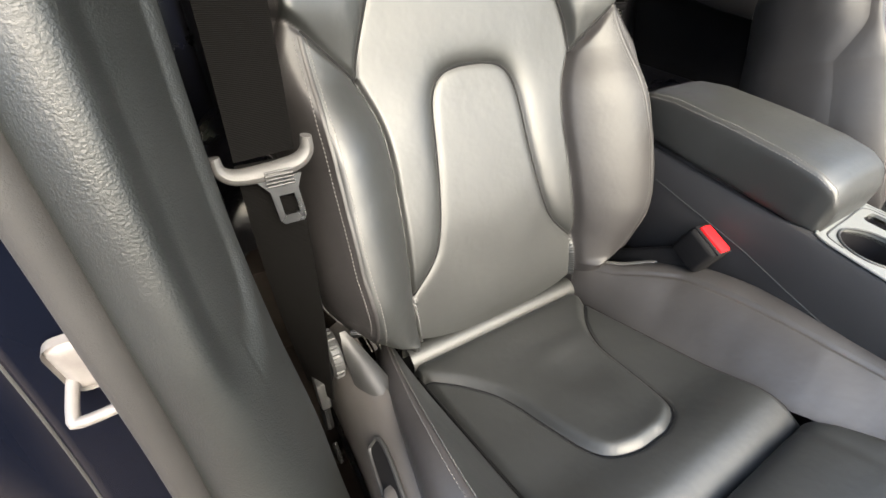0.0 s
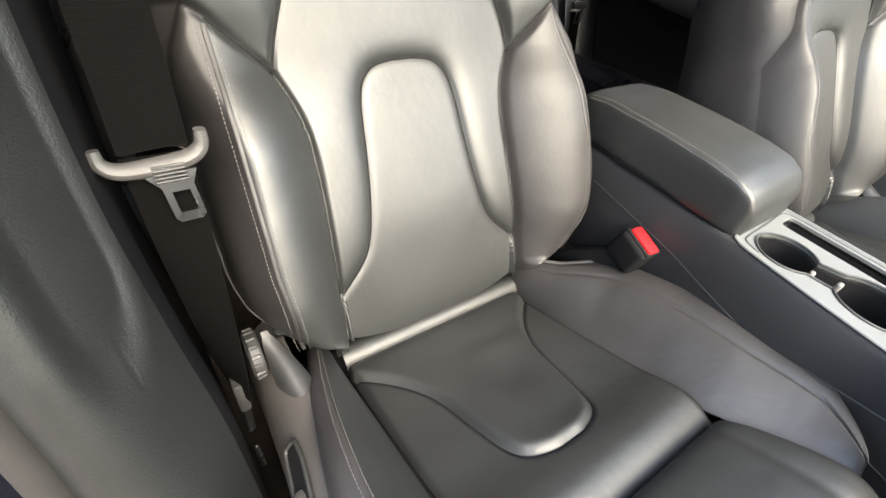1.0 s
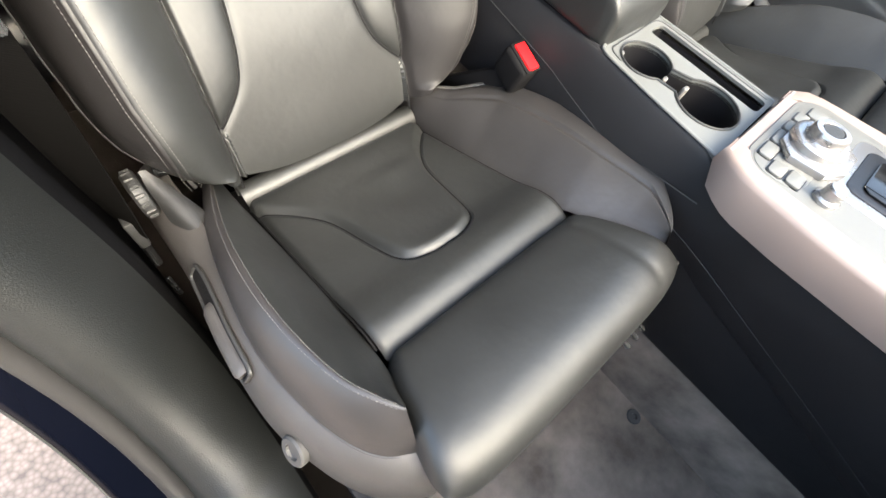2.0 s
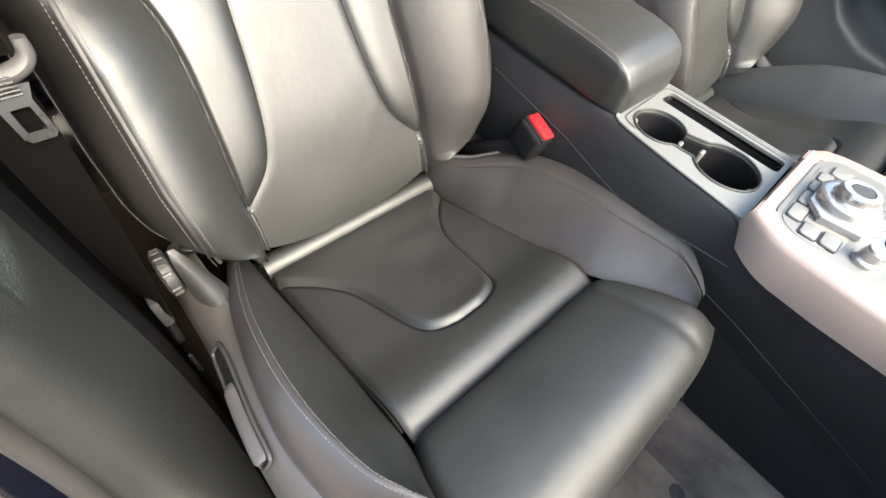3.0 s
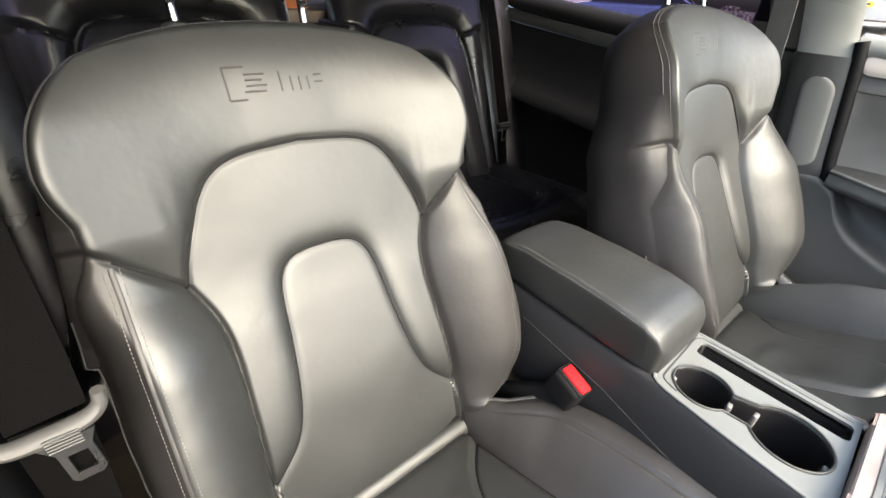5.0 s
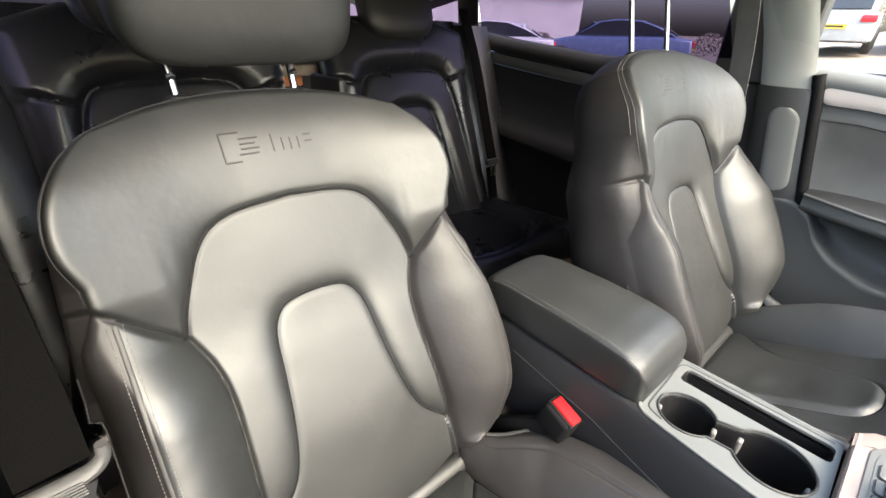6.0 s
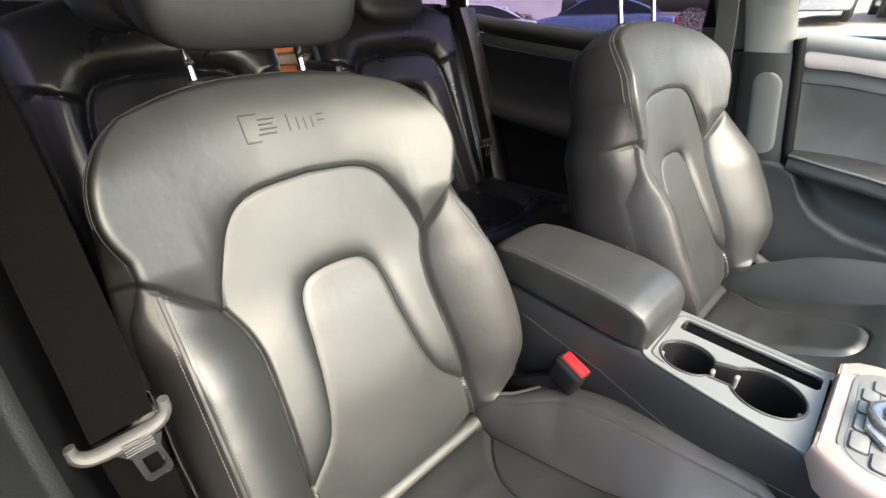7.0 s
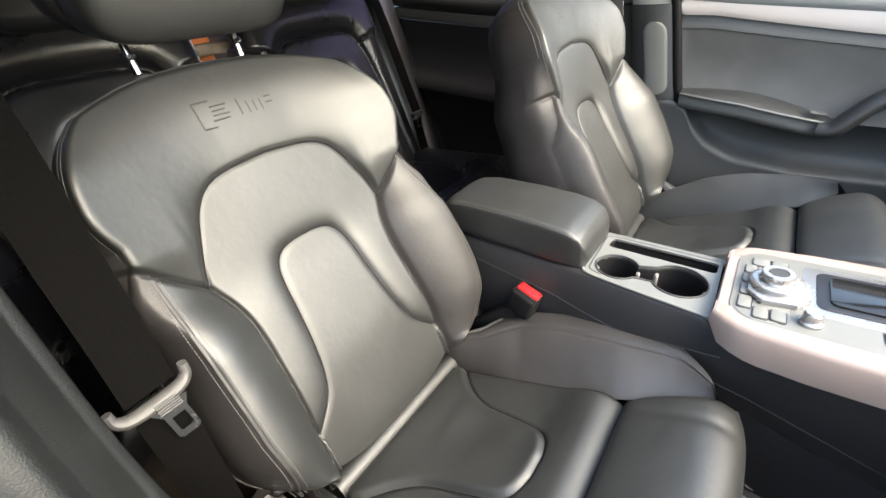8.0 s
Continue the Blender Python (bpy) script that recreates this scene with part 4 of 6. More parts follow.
    al = put("alu_frame", box((0.250, -0.402, 0.770), (0.400, -0.386, 0.789), 0.003, 2), ALU, c, "pale brushed aluminium surround")
    grid("alu_side", left + np.array(off), ALU, al, "", flip=True, thick=0.003)
    grid("alu_side", right + np.array(off), ALU, al, "", flip=False, thick=0.003)
    # island plate, tilted with the surround
    tip = Matrix.Translation((0.325, -0.40, 0.789)) @ Matrix.Rotation(radians(-3.0), 4, "X")
    isl = put("control_plate", prism(rounded(-0.093, -0.60, 0.090, 0.000, 0.034, 8), 0.004, 0.0015, tip), KEY_GREY, c, "silver-grey control plate")
    put("alu_deck", prism([(-0.104, -0.60), (0.104, -0.60), (0.100, -0.020), (0.086, 0.012), (-0.086, 0.012), (-0.100, -0.020)], 0.002, 0, tip), ALU, al)

    def key(x0, y0, x1, y1, r=0.006, h=0.0052, mat=KEY_GREY, name="key"):
        k = put(name, prism(rounded(x0, y0, x1, y1, r, 4), h, 0.0014, tip @ Matrix.Translation((0, 0, 0.002))), mat, isl)
        put("key_gap", prism(rounded(x0 - 0.0013, y0 - 0.0013, x1 + 0.0013, y1 + 0.0013, r, 4), 0.0052, 0.0, tip), HOLE, isl, "thin dark gap round a key")
        return k

    put("key_bed", prism(rounded(-0.088, -0.066, 0.074, -0.006, 0.026, 6), 0.0047, 0.0005, tip), KEY_GREY, isl, "pale bed of the keys")
    for x0, y0, x1, y1 in ((-0.004, -0.020, 0.018, -0.009), (-0.036, -0.021, -0.008, -0.009), (-0.068, -0.024, -0.040, -0.009), (-0.084, -0.043, -0.061, -0.027), (-0.082, -0.062, -0.058, -0.046), (0.022, -0.024, 0.044, -0.010), (0.046, -0.038, 0.068, -0.018), (0.046, -0.060, 0.068, -0.041)):
        key(x0, y0, x1, y1, 0.004)
    put("dial_plinth", prism([(-0.040, -0.036), (-0.018, -0.050), (0.020, -0.050), (0.038, -0.030), (0.038, 0.006), (0.020, 0.020), (-0.026, 0.020), (-0.046, 0.002)], 0.010, 0.003, tip @ Matrix.Translation((-0.006, -0.036, 0.003))), SILVER, isl, "bright dial plinth")
    put("knob_base", lathe([(0.030, 0), (0.030, 0.010), (0.027, 0.012), (0.024, 0.012)], tip @ Matrix.Translation((-0.008, -0.046, 0.010)), 40), SILVER, isl, "bright dial base")
    knob = put("control_dial", lathe([(0.021, 0), (0.021, 0.004), (0.0195, 0.006), (0.0195, 0.012), (0.018, 0.015), (0.012, 0.0155), (0.011, 0.0135), (0.0, 0.0125)], tip @ Matrix.Translation((-0.008, -0.046, 0.018)), 40), SILVER, isl, "round silver control dial")
    put("dial_cap", lathe([(0.011, 0), (0.0105, 0.0015), (0, 0.002)], tip @ Matrix.Translation((-0.008, -0.046, 0.0315)), 32), PLASTIC_GREY, knob, "dark dial cap")
    put("volume_dial", lathe([(0.013, 0), (0.013, 0.004), (0.010, 0.006), (0.010, 0.016), (0.0085, 0.018), (0, 0.0175)], tip @ Matrix.Translation((-0.066, -0.086, 0.004)), 32), SILVER, isl, "small silver volume dial")
    # gear lever surround and switches ahead
    put("shift_well", prism(rounded(-0.030, -0.30, 0.062, -0.092, 0.012), 0.006, 0.002, tip), HOLE, isl, "glossy black shift surround")
    put("shift_frame", prism(rounded(-0.046, -0.305, 0.074, -0.078, 0.014), 0.0045, 0.001, tip), SILVER, isl, "bright shift frame")
    put("shift_gate", prism(rounded(-0.018, -0.29, 0.050, -0.106, 0.010), 0.003, 0.001, tip @ Matrix.Translation((0, 0, 0.0055))), GLOSS, isl, "glossy black shift gate")
    for k in range(2):
        key(-0.072, -0.185 - 0.034 * k, -0.050, -0.155 - 0.034 * k, 0.003, 0.005, PLASTIC_GREY, "switch")
    # lining below the aluminium so that nothing shows through
    put("core", box((0.245, -1.0, 0.45), (0.405, -0.40, 0.752), 0.01), PLASTIC)
    return c


console()


def armrest():
    a = thing("armrest", "padded black leather armrest lid with grey stitching on the console", "armrest", (0.335, 0.05, 0.762))
    off = np.array([-0.335, -0.05, -0.762])
    ys = np.r_[0.085 - 0.02 * (1 - np.cos(np.linspace(0, np.pi / 2, 6))) * 0, np.linspace(0.075, -0.13, 24), -0.13 - 0.068 * np.sin(np.linspace(0.08, 1, 14) * np.pi / 2)]
    ys = np.sort(np.unique(ys))[::-1]
    top = np.interp(-ys, [-0.09, -0.07, -0.03, 0.06, 0.13, 0.165, 0.185, 0.196, 0.199], [0.822, 0.836, 0.843, 0.844, 0.841, 0.836, 0.826, 0.808, 0.792])
    low = np.interp(-ys, [-0.09, 0.1, 0.2], [0.772, 0.768, 0.764])
    half = np.interp(-ys, [-0.09, -0.07, 0.0, 0.13, 0.175, 0.192, 0.199], [0.060, 0.067, 0.070, 0.072, 0.0705, 0.066, 0.058])
    an = np.linspace(-np.pi / 2, 3 * np.pi / 2, 72)
    q = 9.0
    sg = lambda x: np.sign(x) * np.abs(x) ** (2 / q)
    P = np.stack([0.335 + half[:, None] * sg(np.cos(an)), np.repeat(ys[:, None], len(an), 1), (top + low)[:, None] / 2 + (top - low)[:, None] / 2 * sg(np.sin(an))], -1)
    P[..., 2] += 0.004 * np.clip(1 - ((P[..., 0] - 0.335) / 0.06) ** 2, 0, 1) * (P[..., 2] > (top + low)[:, None] / 2)
    cap = lambda row, f: np.array([row.mean(0) + (row - row.mean(0)) * f])
    P = np.concatenate([cap(P[0], 0.02), cap(P[0], 0.6), P, cap(P[-1], 0.6), cap(P[-1], 0.02)])
    grid("lid_pad", P + off, LEATHER, a, "", flip=True)
    for s in (-1, 1):
        for fx, fz in ((0.930, 0.929), (0.988, 0.800)):
            path = np.stack([0.335 + s * half * fx, ys, (top + low) / 2 + (top - low) / 2 * fz + 0.0004], 1)
            out = np.tile([s * 0.8, 0, 0.6], (len(ys), 1))
            stitches("stitching", path[2:-3] + off, out[2:-3], a)
    part("lid_base", box((-0.062, -0.235, 0.001), (0.062, 0.04, 0.012), 0.004), PLASTIC, a)


armrest()


# ---- seat belts ----
def ribbon(name, ctrl, wide, mat, parent, label="", side=None, n=60):
    """A band of webbing: centre line points with the direction across it."""
    c = spline([p for p, _ in ctrl], n)
    w = spline([np.asarray(q, float) for _, q in ctrl], n)
    w /= np.linalg.norm(w, axis=1, keepdims=True)
    k = np.linspace(-0.5, 0.5, 7)
    P = c[:, None] + wide * k[None, :, None] * w[:, None]
    return grid(name, P, mat, parent, label, thick=0.0014)


def driver_belt():
    b = thing("seat_belt", "black seat belt webbing hanging from the pillar with a grey tongue", "seat belt", (-0.275, 0.034, 0.88))
    o = np.array([-0.275, 0.034, 0.88])
    across = (1.0, -0.08, 0.02)
    up = [((-0.273, 0.036, 0.876), (0.048, 0.004, 0)), ((-0.270, 0.050, 0.94), (0.045, -0.002, 0.004)), ((-0.268, 0.064, 1.01), (0.040, -0.018, 0.006)), ((-0.265, 0.082, 1.10), (0.030, -0.036, 0.010)), ((-0.264, 0.105, 1.20), (0.024, -0.040, 0.012)), ((-0.272, 0.145, 1.33), (0.024, -0.040, 0.012))]
    down = [((-0.274, 0.036, 0.872), across), ((-0.276, 0.020, 0.78), (1, -0.05, 0.04)), ((-0.278, -0.002, 0.68), (0.8, -0.5, 0.1)), ((-0.279, -0.014, 0.60), (0.35, -0.9, 0.1))]
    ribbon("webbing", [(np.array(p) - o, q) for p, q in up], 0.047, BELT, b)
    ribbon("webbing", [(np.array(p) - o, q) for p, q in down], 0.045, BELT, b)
    # tongue: a bowed grey bar with a steel latch plate
    bar = spline([(-0.309, 0.036, 0.882), (-0.308, 0.033, 0.872), (-0.298, 0.030, 0.866), (-0.274, 0.029, 0.866), (-0.252, 0.028, 0.870), (-0.242, 0.030, 0.877), (-0.240, 0.032, 0.889)], 40) - o
    fat = 0.6 + 0.5 * np.sin(np.linspace(0.25, np.pi - 0.25, 40))
    t = sweep("tongue_bar", bar, ring(0.0062, 0.0085, 12), GREY_BAR, b, "grey plastic belt tongue", up=(0, -1, 0.2), scale=fat)
    for k in range(5):
        part("grip_rib", box((-0.011, -0.0012, -0.0008), (0.011, 0.0012, 0.0008), 0.0006, 1, Matrix.Translation(Vector((-0.268, 0.0195, 0.8575 + 0.0032 * k)) - Vector(o))), PLASTIC_GREY, t)
    m = Matrix.Translation(Vector((-0.266, 0.026, 0.860)) - Vector(o)) @ Matrix.Rotation(radians(79), 4, "X")
    outer = [(-0.020, 0.002), (-0.011, -0.010), (-0.009, -0.036), (-0.006, -0.040), (0.010, -0.040), (0.013, -0.036), (0.011, -0.010), (0.016, 0.002)]
    hole = [(-0.0055, -0.014), (-0.0045, -0.032), (0.0085, -0.032), (0.0070, -0.014)]
    bm = bmesh.new()
    loops = []
    for loop in (outer, hole):
        vs = [bm.verts.new((x, y, 0)) for x, y in loop]
        loops += [bm.edges.new((vs[k], vs[(k + 1) % len(vs)])) for k in range(len(vs))]
    bmesh.ops.triangle_fill(bm, use_beauty=True, use_dissolve=False, edges=loops)
    ext = bmesh.ops.extrude_face_region(bm, geom=bm.faces[:])["geom"]
    bmesh.ops.translate(bm, verts=[v for v in ext if isinstance(v, bmesh.types.BMVert)], vec=(0, 0, 0.003))
    bm.transform(m)
    part("latch_plate", bm, STEEL, b, "bright steel latch plate")
    an = part("belt_anchor", box((-0.006, -0.010, -0.020), (0.006, 0.012, 0.022), 0.003, 2, Matrix.Translation(Vector((-0.279, -0.016, 0.597)) - Vector(o)) @ Matrix.Rotation(radians(-12), 4, "X")), PLASTIC_GREY, b, "grey belt anchor sleeve")
    part("anchor_wire", join(rod(Vector((-0.280, -0.020, 0.575)) - Vector(o), Vector((-0.282, -0.034, 0.545)) - Vector(o), 0.0055, seg=10), rod(Vector((-0.283, -0.05, 0.535)) - Vector(o), Vector((-0.282, -0.064, 0.508)) - Vector(o), 0.003, seg=8)), STEEL, an, "bare steel anchor bolt")


driver_belt()


def buckle(at):
    b = thing("belt_buckle", "black seat belt buckle with a bright red release button", "buckle", at)
    m = Matrix.Rotation(radians(-6), 4, "Z") @ Matrix.Rotation(radians(16), 4, "X")
    # axis of the buckle runs up and forward; the button sits on its upper end
    body = part("buckle_body", box((-0.018, -0.024, -0.050), (0.016, 0.026, 0.0), 0.008, 4, m), MATT, b)
    part("release_button", box((-0.009, -0.022, -0.003), (0.010, 0.020, 0.005), 0.0025, 2, m), RED, body, "bright red release button")
    part("button_frame", box((-0.013, -0.024, -0.002), (0.013, 0.024, 0.0018), 0.002, 2, m), MATT, body)
    part("stalk", box((-0.010, -0.012, -0.17), (0.008, 0.016, 0.0), 0.005, 2, Matrix.Translation((0, 0.008, -0.038)) @ Matrix.Rotation(radians(48), 4, "X")), MATT, b)


buckle((0.2355, -0.118, 0.713))
buckle((0.4545, -0.285, 0.718))


# ---- floor, sill, pillars and shell ----
def shell():
    far = [-400, -100, -30, -10, -4, -1, 1, 3, 6, 10, 15, 22, 32, 45, 60, 110, 400]
    gx, gy = np.meshgrid(far, far)
    gz = 0.058 * np.clip(np.minimum(gx, 60.0) - 3.0, 0, None) * smooth((9.0 - gy) / 6.0)
    ground = grid("ground", np.stack([gx, gy, gz], -1), GRAVEL)
    tagged(ground, "pale worn concrete with fine stones", "ground", kind="structure")
    fl = part("floor", box((-0.42, -1.15, 0.20), (1.07, 1.05, 0.280), 0.0), CARPET_DARK)
    tagged(fl, "dark worn car carpet", "floor", kind="structure")
    mat = part("floor_mat", box((-0.25, -1.05, 0.280), (0.246, -0.30, 0.292), 0.005, 2), CARPET)
    tagged(mat, "dark worn carpet mat with a grey fixing stud", "floor mat")
    stud = part("mat_stud", lathe([(0.014, 0), (0.014, 0.003), (0.0125, 0.0045), (0.006, 0.0045), (0.005, 0.002), (0, 0.002)], Matrix.Translation((0.2165, -0.645, 0.291)), 28), GREY_BAR, mat, "grey plastic stud")


GRAVEL = material("pale_concrete", (0.25, 0.205, 0.175), 0.9, grain=130, bump=0.8, vary=0.2, stain=3.0, spec=0.2)
_t = GRAVEL.node_tree
_v = node(GRAVEL, "ShaderNodeTexVoronoi", Scale=95.0)
_t.links.new(_t.nodes["Texture Coordinate"].outputs["Object"], _v.inputs["Vector"])
_r = _t.nodes.new("ShaderNodeMapRange")
_r.inputs["To Min"].default_value, _r.inputs["To Max"].default_value = 1.25, 0.55
_t.links.new(_v.outputs["Distance"], _r.inputs["Value"])
_m = _t.nodes.new("ShaderNodeVectorMath")
_m.operation = "SCALE"
_src = _t.nodes["Principled BSDF"].inputs["Base Color"].links[0].from_socket
_t.links.new(_src, _m.inputs[0])
_t.links.new(_r.outputs[0], _m.inputs["Scale"])
_t.links.new(_m.outputs[0], _t.nodes["Principled BSDF"].inputs["Base Color"])
shell()


def bezier(a, c, b, n):
    k = np.linspace(0, 1, n)[None, :, None]
    return (1 - k) ** 2 * a[:, None] + 2 * k * (1 - k) * c[:, None] + k**2 * b[:, None]


def near_pillar():
    """The trim of the open doorway: pillar and sill in one sweep, seal and painted frame."""
    p = thing("door_pillar", "grained dark grey door pillar and sill trim with a rubber seal", "pillar trim", (-0.36, -0.1, 0.28), kind="structure")
    o = np.array([-0.36, -0.1, 0.28])
    n = 160
    A = spline([(-0.36, 0.10, 1.38), (-0.370, 0.0, 1.15), (-0.376, -0.05, 1.0), (-0.378, -0.08, 0.87), (-0.379, -0.105, 0.76), (-0.380, -0.135, 0.665), (-0.380, -0.175, 0.585), (-0.380, -0.23, 0.517), (-0.380, -0.30, 0.468), (-0.38, -0.42, 0.445), (-0.38, -1.10, 0.44)], n)
    C = spline([(-0.325, 0.07, 1.38), (-0.335, -0.04, 1.15), (-0.338, -0.10, 1.0), (-0.338, -0.14, 0.87), (-0.337, -0.165, 0.76), (-0.335, -0.19, 0.68), (-0.335, -0.225, 0.61), (-0.335, -0.275, 0.56), (-0.335, -0.34, 0.525), (-0.335, -0.45, 0.505), (-0.335, -1.10, 0.50)], n)
    B = spline([(-0.299, 0.24, 1.38), (-0.309, 0.12, 1.15), (-0.314, 0.04, 1.0), (-0.316, -0.005, 0.87), (-0.310, -0.035, 0.76), (-0.300, -0.07, 0.665), (-0.296, -0.10, 0.585), (-0.292, -0.15, 0.52), (-0.290, -0.25, 0.47), (-0.29, -0.42, 0.455), (-0.29, -1.10, 0.45)], n)
    T = np.gradient(A, axis=0)
    T[:, 0] = 0
    T /= np.linalg.norm(T, axis=1, keepdims=True)
    front = np.stack([0 * T[:, 0], T[:, 2], -T[:, 1]], 1)
    S = bezier(A, C, B, 60)
    # a long hollow down the pillar, ending in a round tip
    q = np.linspace(0, 1, 60)[None]
    z = S[:, :, 2]
    across = (q - 0.69) / 0.29
    down = np.clip((0.845 - z) / 0.062, 0, 9)
    rim = np.sqrt(across**2 + down**2)
    S = S - 0.015 * smooth((1.10 - rim) / np.where(across < 0, 0.62, 0.46))[..., None] * (front[:, None] + np.array((0.25, 0, 0)))
    grid("trim_panel", S - o, PILLAR, p, "grained dark grey trim", thick=0.004)
    inner = np.stack([B, B + (0.004, 0.012, -0.010), B + (0.004, 0.06, -0.05), B + (-0.01, 0.13, -0.12), B + (-0.03, 0.40, -0.24)], 1)
    # matt black, standing in for the shade in the gap behind the trim
    grid("inner_return", inner - o, MATT, p)
    band = lambda rows: np.stack([A + np.array((dx, 0, 0)) + k * front for dx, k in rows], 1) - o
    grid("seal_lip", band([(-0.001, -0.006), (-0.0015, 0.0), (-0.004, 0.005), (-0.009, 0.009), (-0.015, 0.010), (-0.020, 0.007), (-0.023, 0.0), (-0.022, -0.02)]), SEAL, p, "dull grey rubber door seal", flip=True)
    sweep("trim_lip", (B + (0.001, -0.002, 0.001) - o)[:70:2], ring(0.0022, 0.0022, 8), GREY_BAR, p, "pale moulded edge", up=(1, 0, 0.2))
    sweep("trim_groove", (A + (0.006, 0, 0) + 0.0015 * front - o)[::2], ring(0.0012, 0.0012, 6), MATT, p, "dark joint line", up=(1, 0, 0.2))
    reach = smooth((A[:, 2] - 0.56) / 0.16)
    skirt = lambda rows: np.stack([A + np.stack([-0.096 * (dx < -0.096) + (dx + 0.096 * (dx < -0.096)) * np.where(dx < -0.096, reach, 1), 0 * reach, 0 * reach], 1) + k * front for dx, k in rows], 1) - o
    grid("painted_frame", skirt([(-0.018, -0.012), (-0.022, -0.045), (-0.030, -0.066), (-0.045, -0.072), (-0.080, -0.076), (-0.088, -0.080), (-0.092, -0.092), (-0.096, -0.096), (-0.12, -0.098), (-0.150, -0.101), (-0.158, -0.11), (-0.160, -0.22)]), PAINT, p, "glossy dark blue painted frame", flip=True)
    # a pale strip stands in for the highlight on the paint's edge
    sweep("edge_highlight", (A + np.array((-0.0905, 0, 0)) - 0.084 * front - o)[::3], ring(0.0016, 0.0016, 8), PLASTIC_GREY, p, "highlight on the paint edge, drawn as a thin pale line", up=(1, 0, 0.2))


near_pillar()


def latch():
    s = thing("door_striker", "white plastic-covered door striker on the painted frame", "striker", (-0.420, -0.040, 0.790))
    part("striker_plate", box((-0.020, 0.004, -0.026), (0.024, 0.016, 0.026), 0.010, 4), SHROUD, s, "pale striker plate")
    loop = spline([(-0.016, 0.010, -0.012), (-0.018, -0.016, -0.018), (-0.015, -0.022, -0.020), (0.012, -0.022, -0.018), (0.016, -0.016, -0.016), (0.016, 0.010, -0.010)], 40)
    sweep("striker_loop", loop, ring(0.004, 0.004, 10), SHROUD, s, "pale covered loop", up=(1, 0, 0.1))


latch()


def roof():
    ys, xs = np.linspace(-0.20, 1.35, 40), np.linspace(-1, 1, 40)
    X, Y = np.meshgrid(xs, ys)
    Z = 1.435 - 0.09 * np.abs(X) ** 3 - 0.10 * ((Y - 0.15) / 1.0) ** 2
    P = np.stack([0.325 + 0.66 * X, Y, Z], -1)
    c = grid("ceiling", P, LINING, thick=0.02, flip=True)
    tagged(c, "pale fabric roof lining", "ceiling", kind="structure")


roof()


def far_front_door():
    X = 1.045
    d = thing("car_door", "closed black door panel with aluminium strip and armrest", "car door", (X, -0.6, 0.45))
    o = np.array([X, -0.6, 0.45])
    ys = np.linspace(-0.105, -1.15, 70)
    sill = np.interp(-ys, [0.09, 0.25, 1.15], [1.144, 1.126, 1.05])
    # upper pad: a rounded shoulder
    prof = [(0.06, 0.000), (0.02, 0.003), (0.002, -0.004), (-0.006, -0.016), (-0.006, -0.030), (0.000, -0.038)]
    P = np.stack([np.stack([np.full_like(ys, X) + a, ys, sill + b], 1) for a, b in prof])
    grid("door_shoulder", P - o, PAD_GREY, d, "soft dark top pad", thick=0.006, flip=True)
    # strip: a pale blade with a round end, falling towards the front
    y2 = np.r_[-0.128 - 0.020 * (1 - np.cos(np.linspace(0, np.pi / 2, 12))), np.linspace(-0.165, -1.10, 40)]
    zc = np.interp(-y2, [0.09, 0.21, 0.36, 0.54, 1.15], [1.093, 1.092, 1.073, 1.052, 0.99])
    wide = np.interp(-y2, [0.12, 0.22, 0.5, 1.15], [0.0195, 0.0215, 0.025, 0.025])
    rnd = np.sqrt(1 - np.clip((y2 + 0.148) / 0.020, 0, 1) ** 2)
    strip = np.stack([np.stack([np.full_like(y2, X - 0.001 - 0.004 * np.sqrt(max(0, 1 - k * k))), y2, zc + k * wide * np.maximum(rnd, 0.05)], 1) for k in np.linspace(-1, 1, 9)])
    grid("alu_strip", strip - o, DOOR_ALU, d, "pale aluminium trim strip", thick=0.004, flip=False)
    zs = np.interp(-ys, [0.09, 0.21, 0.36, 0.54, 1.15], [1.093, 1.092, 1.073, 1.052, 0.99])
    back = np.stack([np.stack([np.full_like(ys, X + a), ys, z], 1) for a, z in ((0.0, sill - 0.036), (0.004, np.minimum(sill - 0.040, zs + 0.034)), (0.004, zs - 0.032), (-0.003, zs - 0.040), (-0.005, zs - 0.050), (0.002, zs - 0.054))])
    grid("strip_bed", back - o, DOOR_TRIM, d, "", thick=0.004, flip=True)
    # leather insert with a moulded frame at its rear end
    arm = np.interp(-ys, [0.10, 0.19, 0.32, 0.43, 0.51, 1.15], [0.893, 0.890, 0.880, 0.862, 0.848, 0.84])
    k = np.linspace(0, 1, 14)[:, None]
    top, bot = (zs - 0.052)[None], (arm - 0.010)[None]
    dip = 0.010 * np.sin(np.pi * k) * smooth((-ys[None] - 0.135) / 0.02)
    I = np.stack([X - 0.006 + 0.004 * smooth((-ys[None] - 0.135) / 0.006) + dip, np.repeat(ys[None], 14, 0), top + (bot - top) * k], -1)
    grid("door_insert", I - o, DOORCLOTH, d, "dark grey leather insert", thick=0.004, flip=True)
    part("insert_frame", box((X - 0.0095, -0.1425, 0.900), (X - 0.003, -0.1375, 1.035), 0.002, 2, Matrix.Translation(-Vector(o))), PAD_GREY, d, "pale moulded edge")
    # armrest: a dark blade-shaped top, a bright rim and a soft underside
    hy = np.linspace(-0.175, -0.512, 44)
    q = np.linspace(0, 1, 44)
    rim_z = np.interp(-hy, [0.17, 0.194, 0.32, 0.428, 0.512], [0.889, 0.888, 0.877, 0.857, 0.841])
    wide = 0.006 + 0.050 * np.minimum(1, np.sin(np.pi * np.clip(0.10 + 0.83 * q, 0, 1)) ** 0.6)
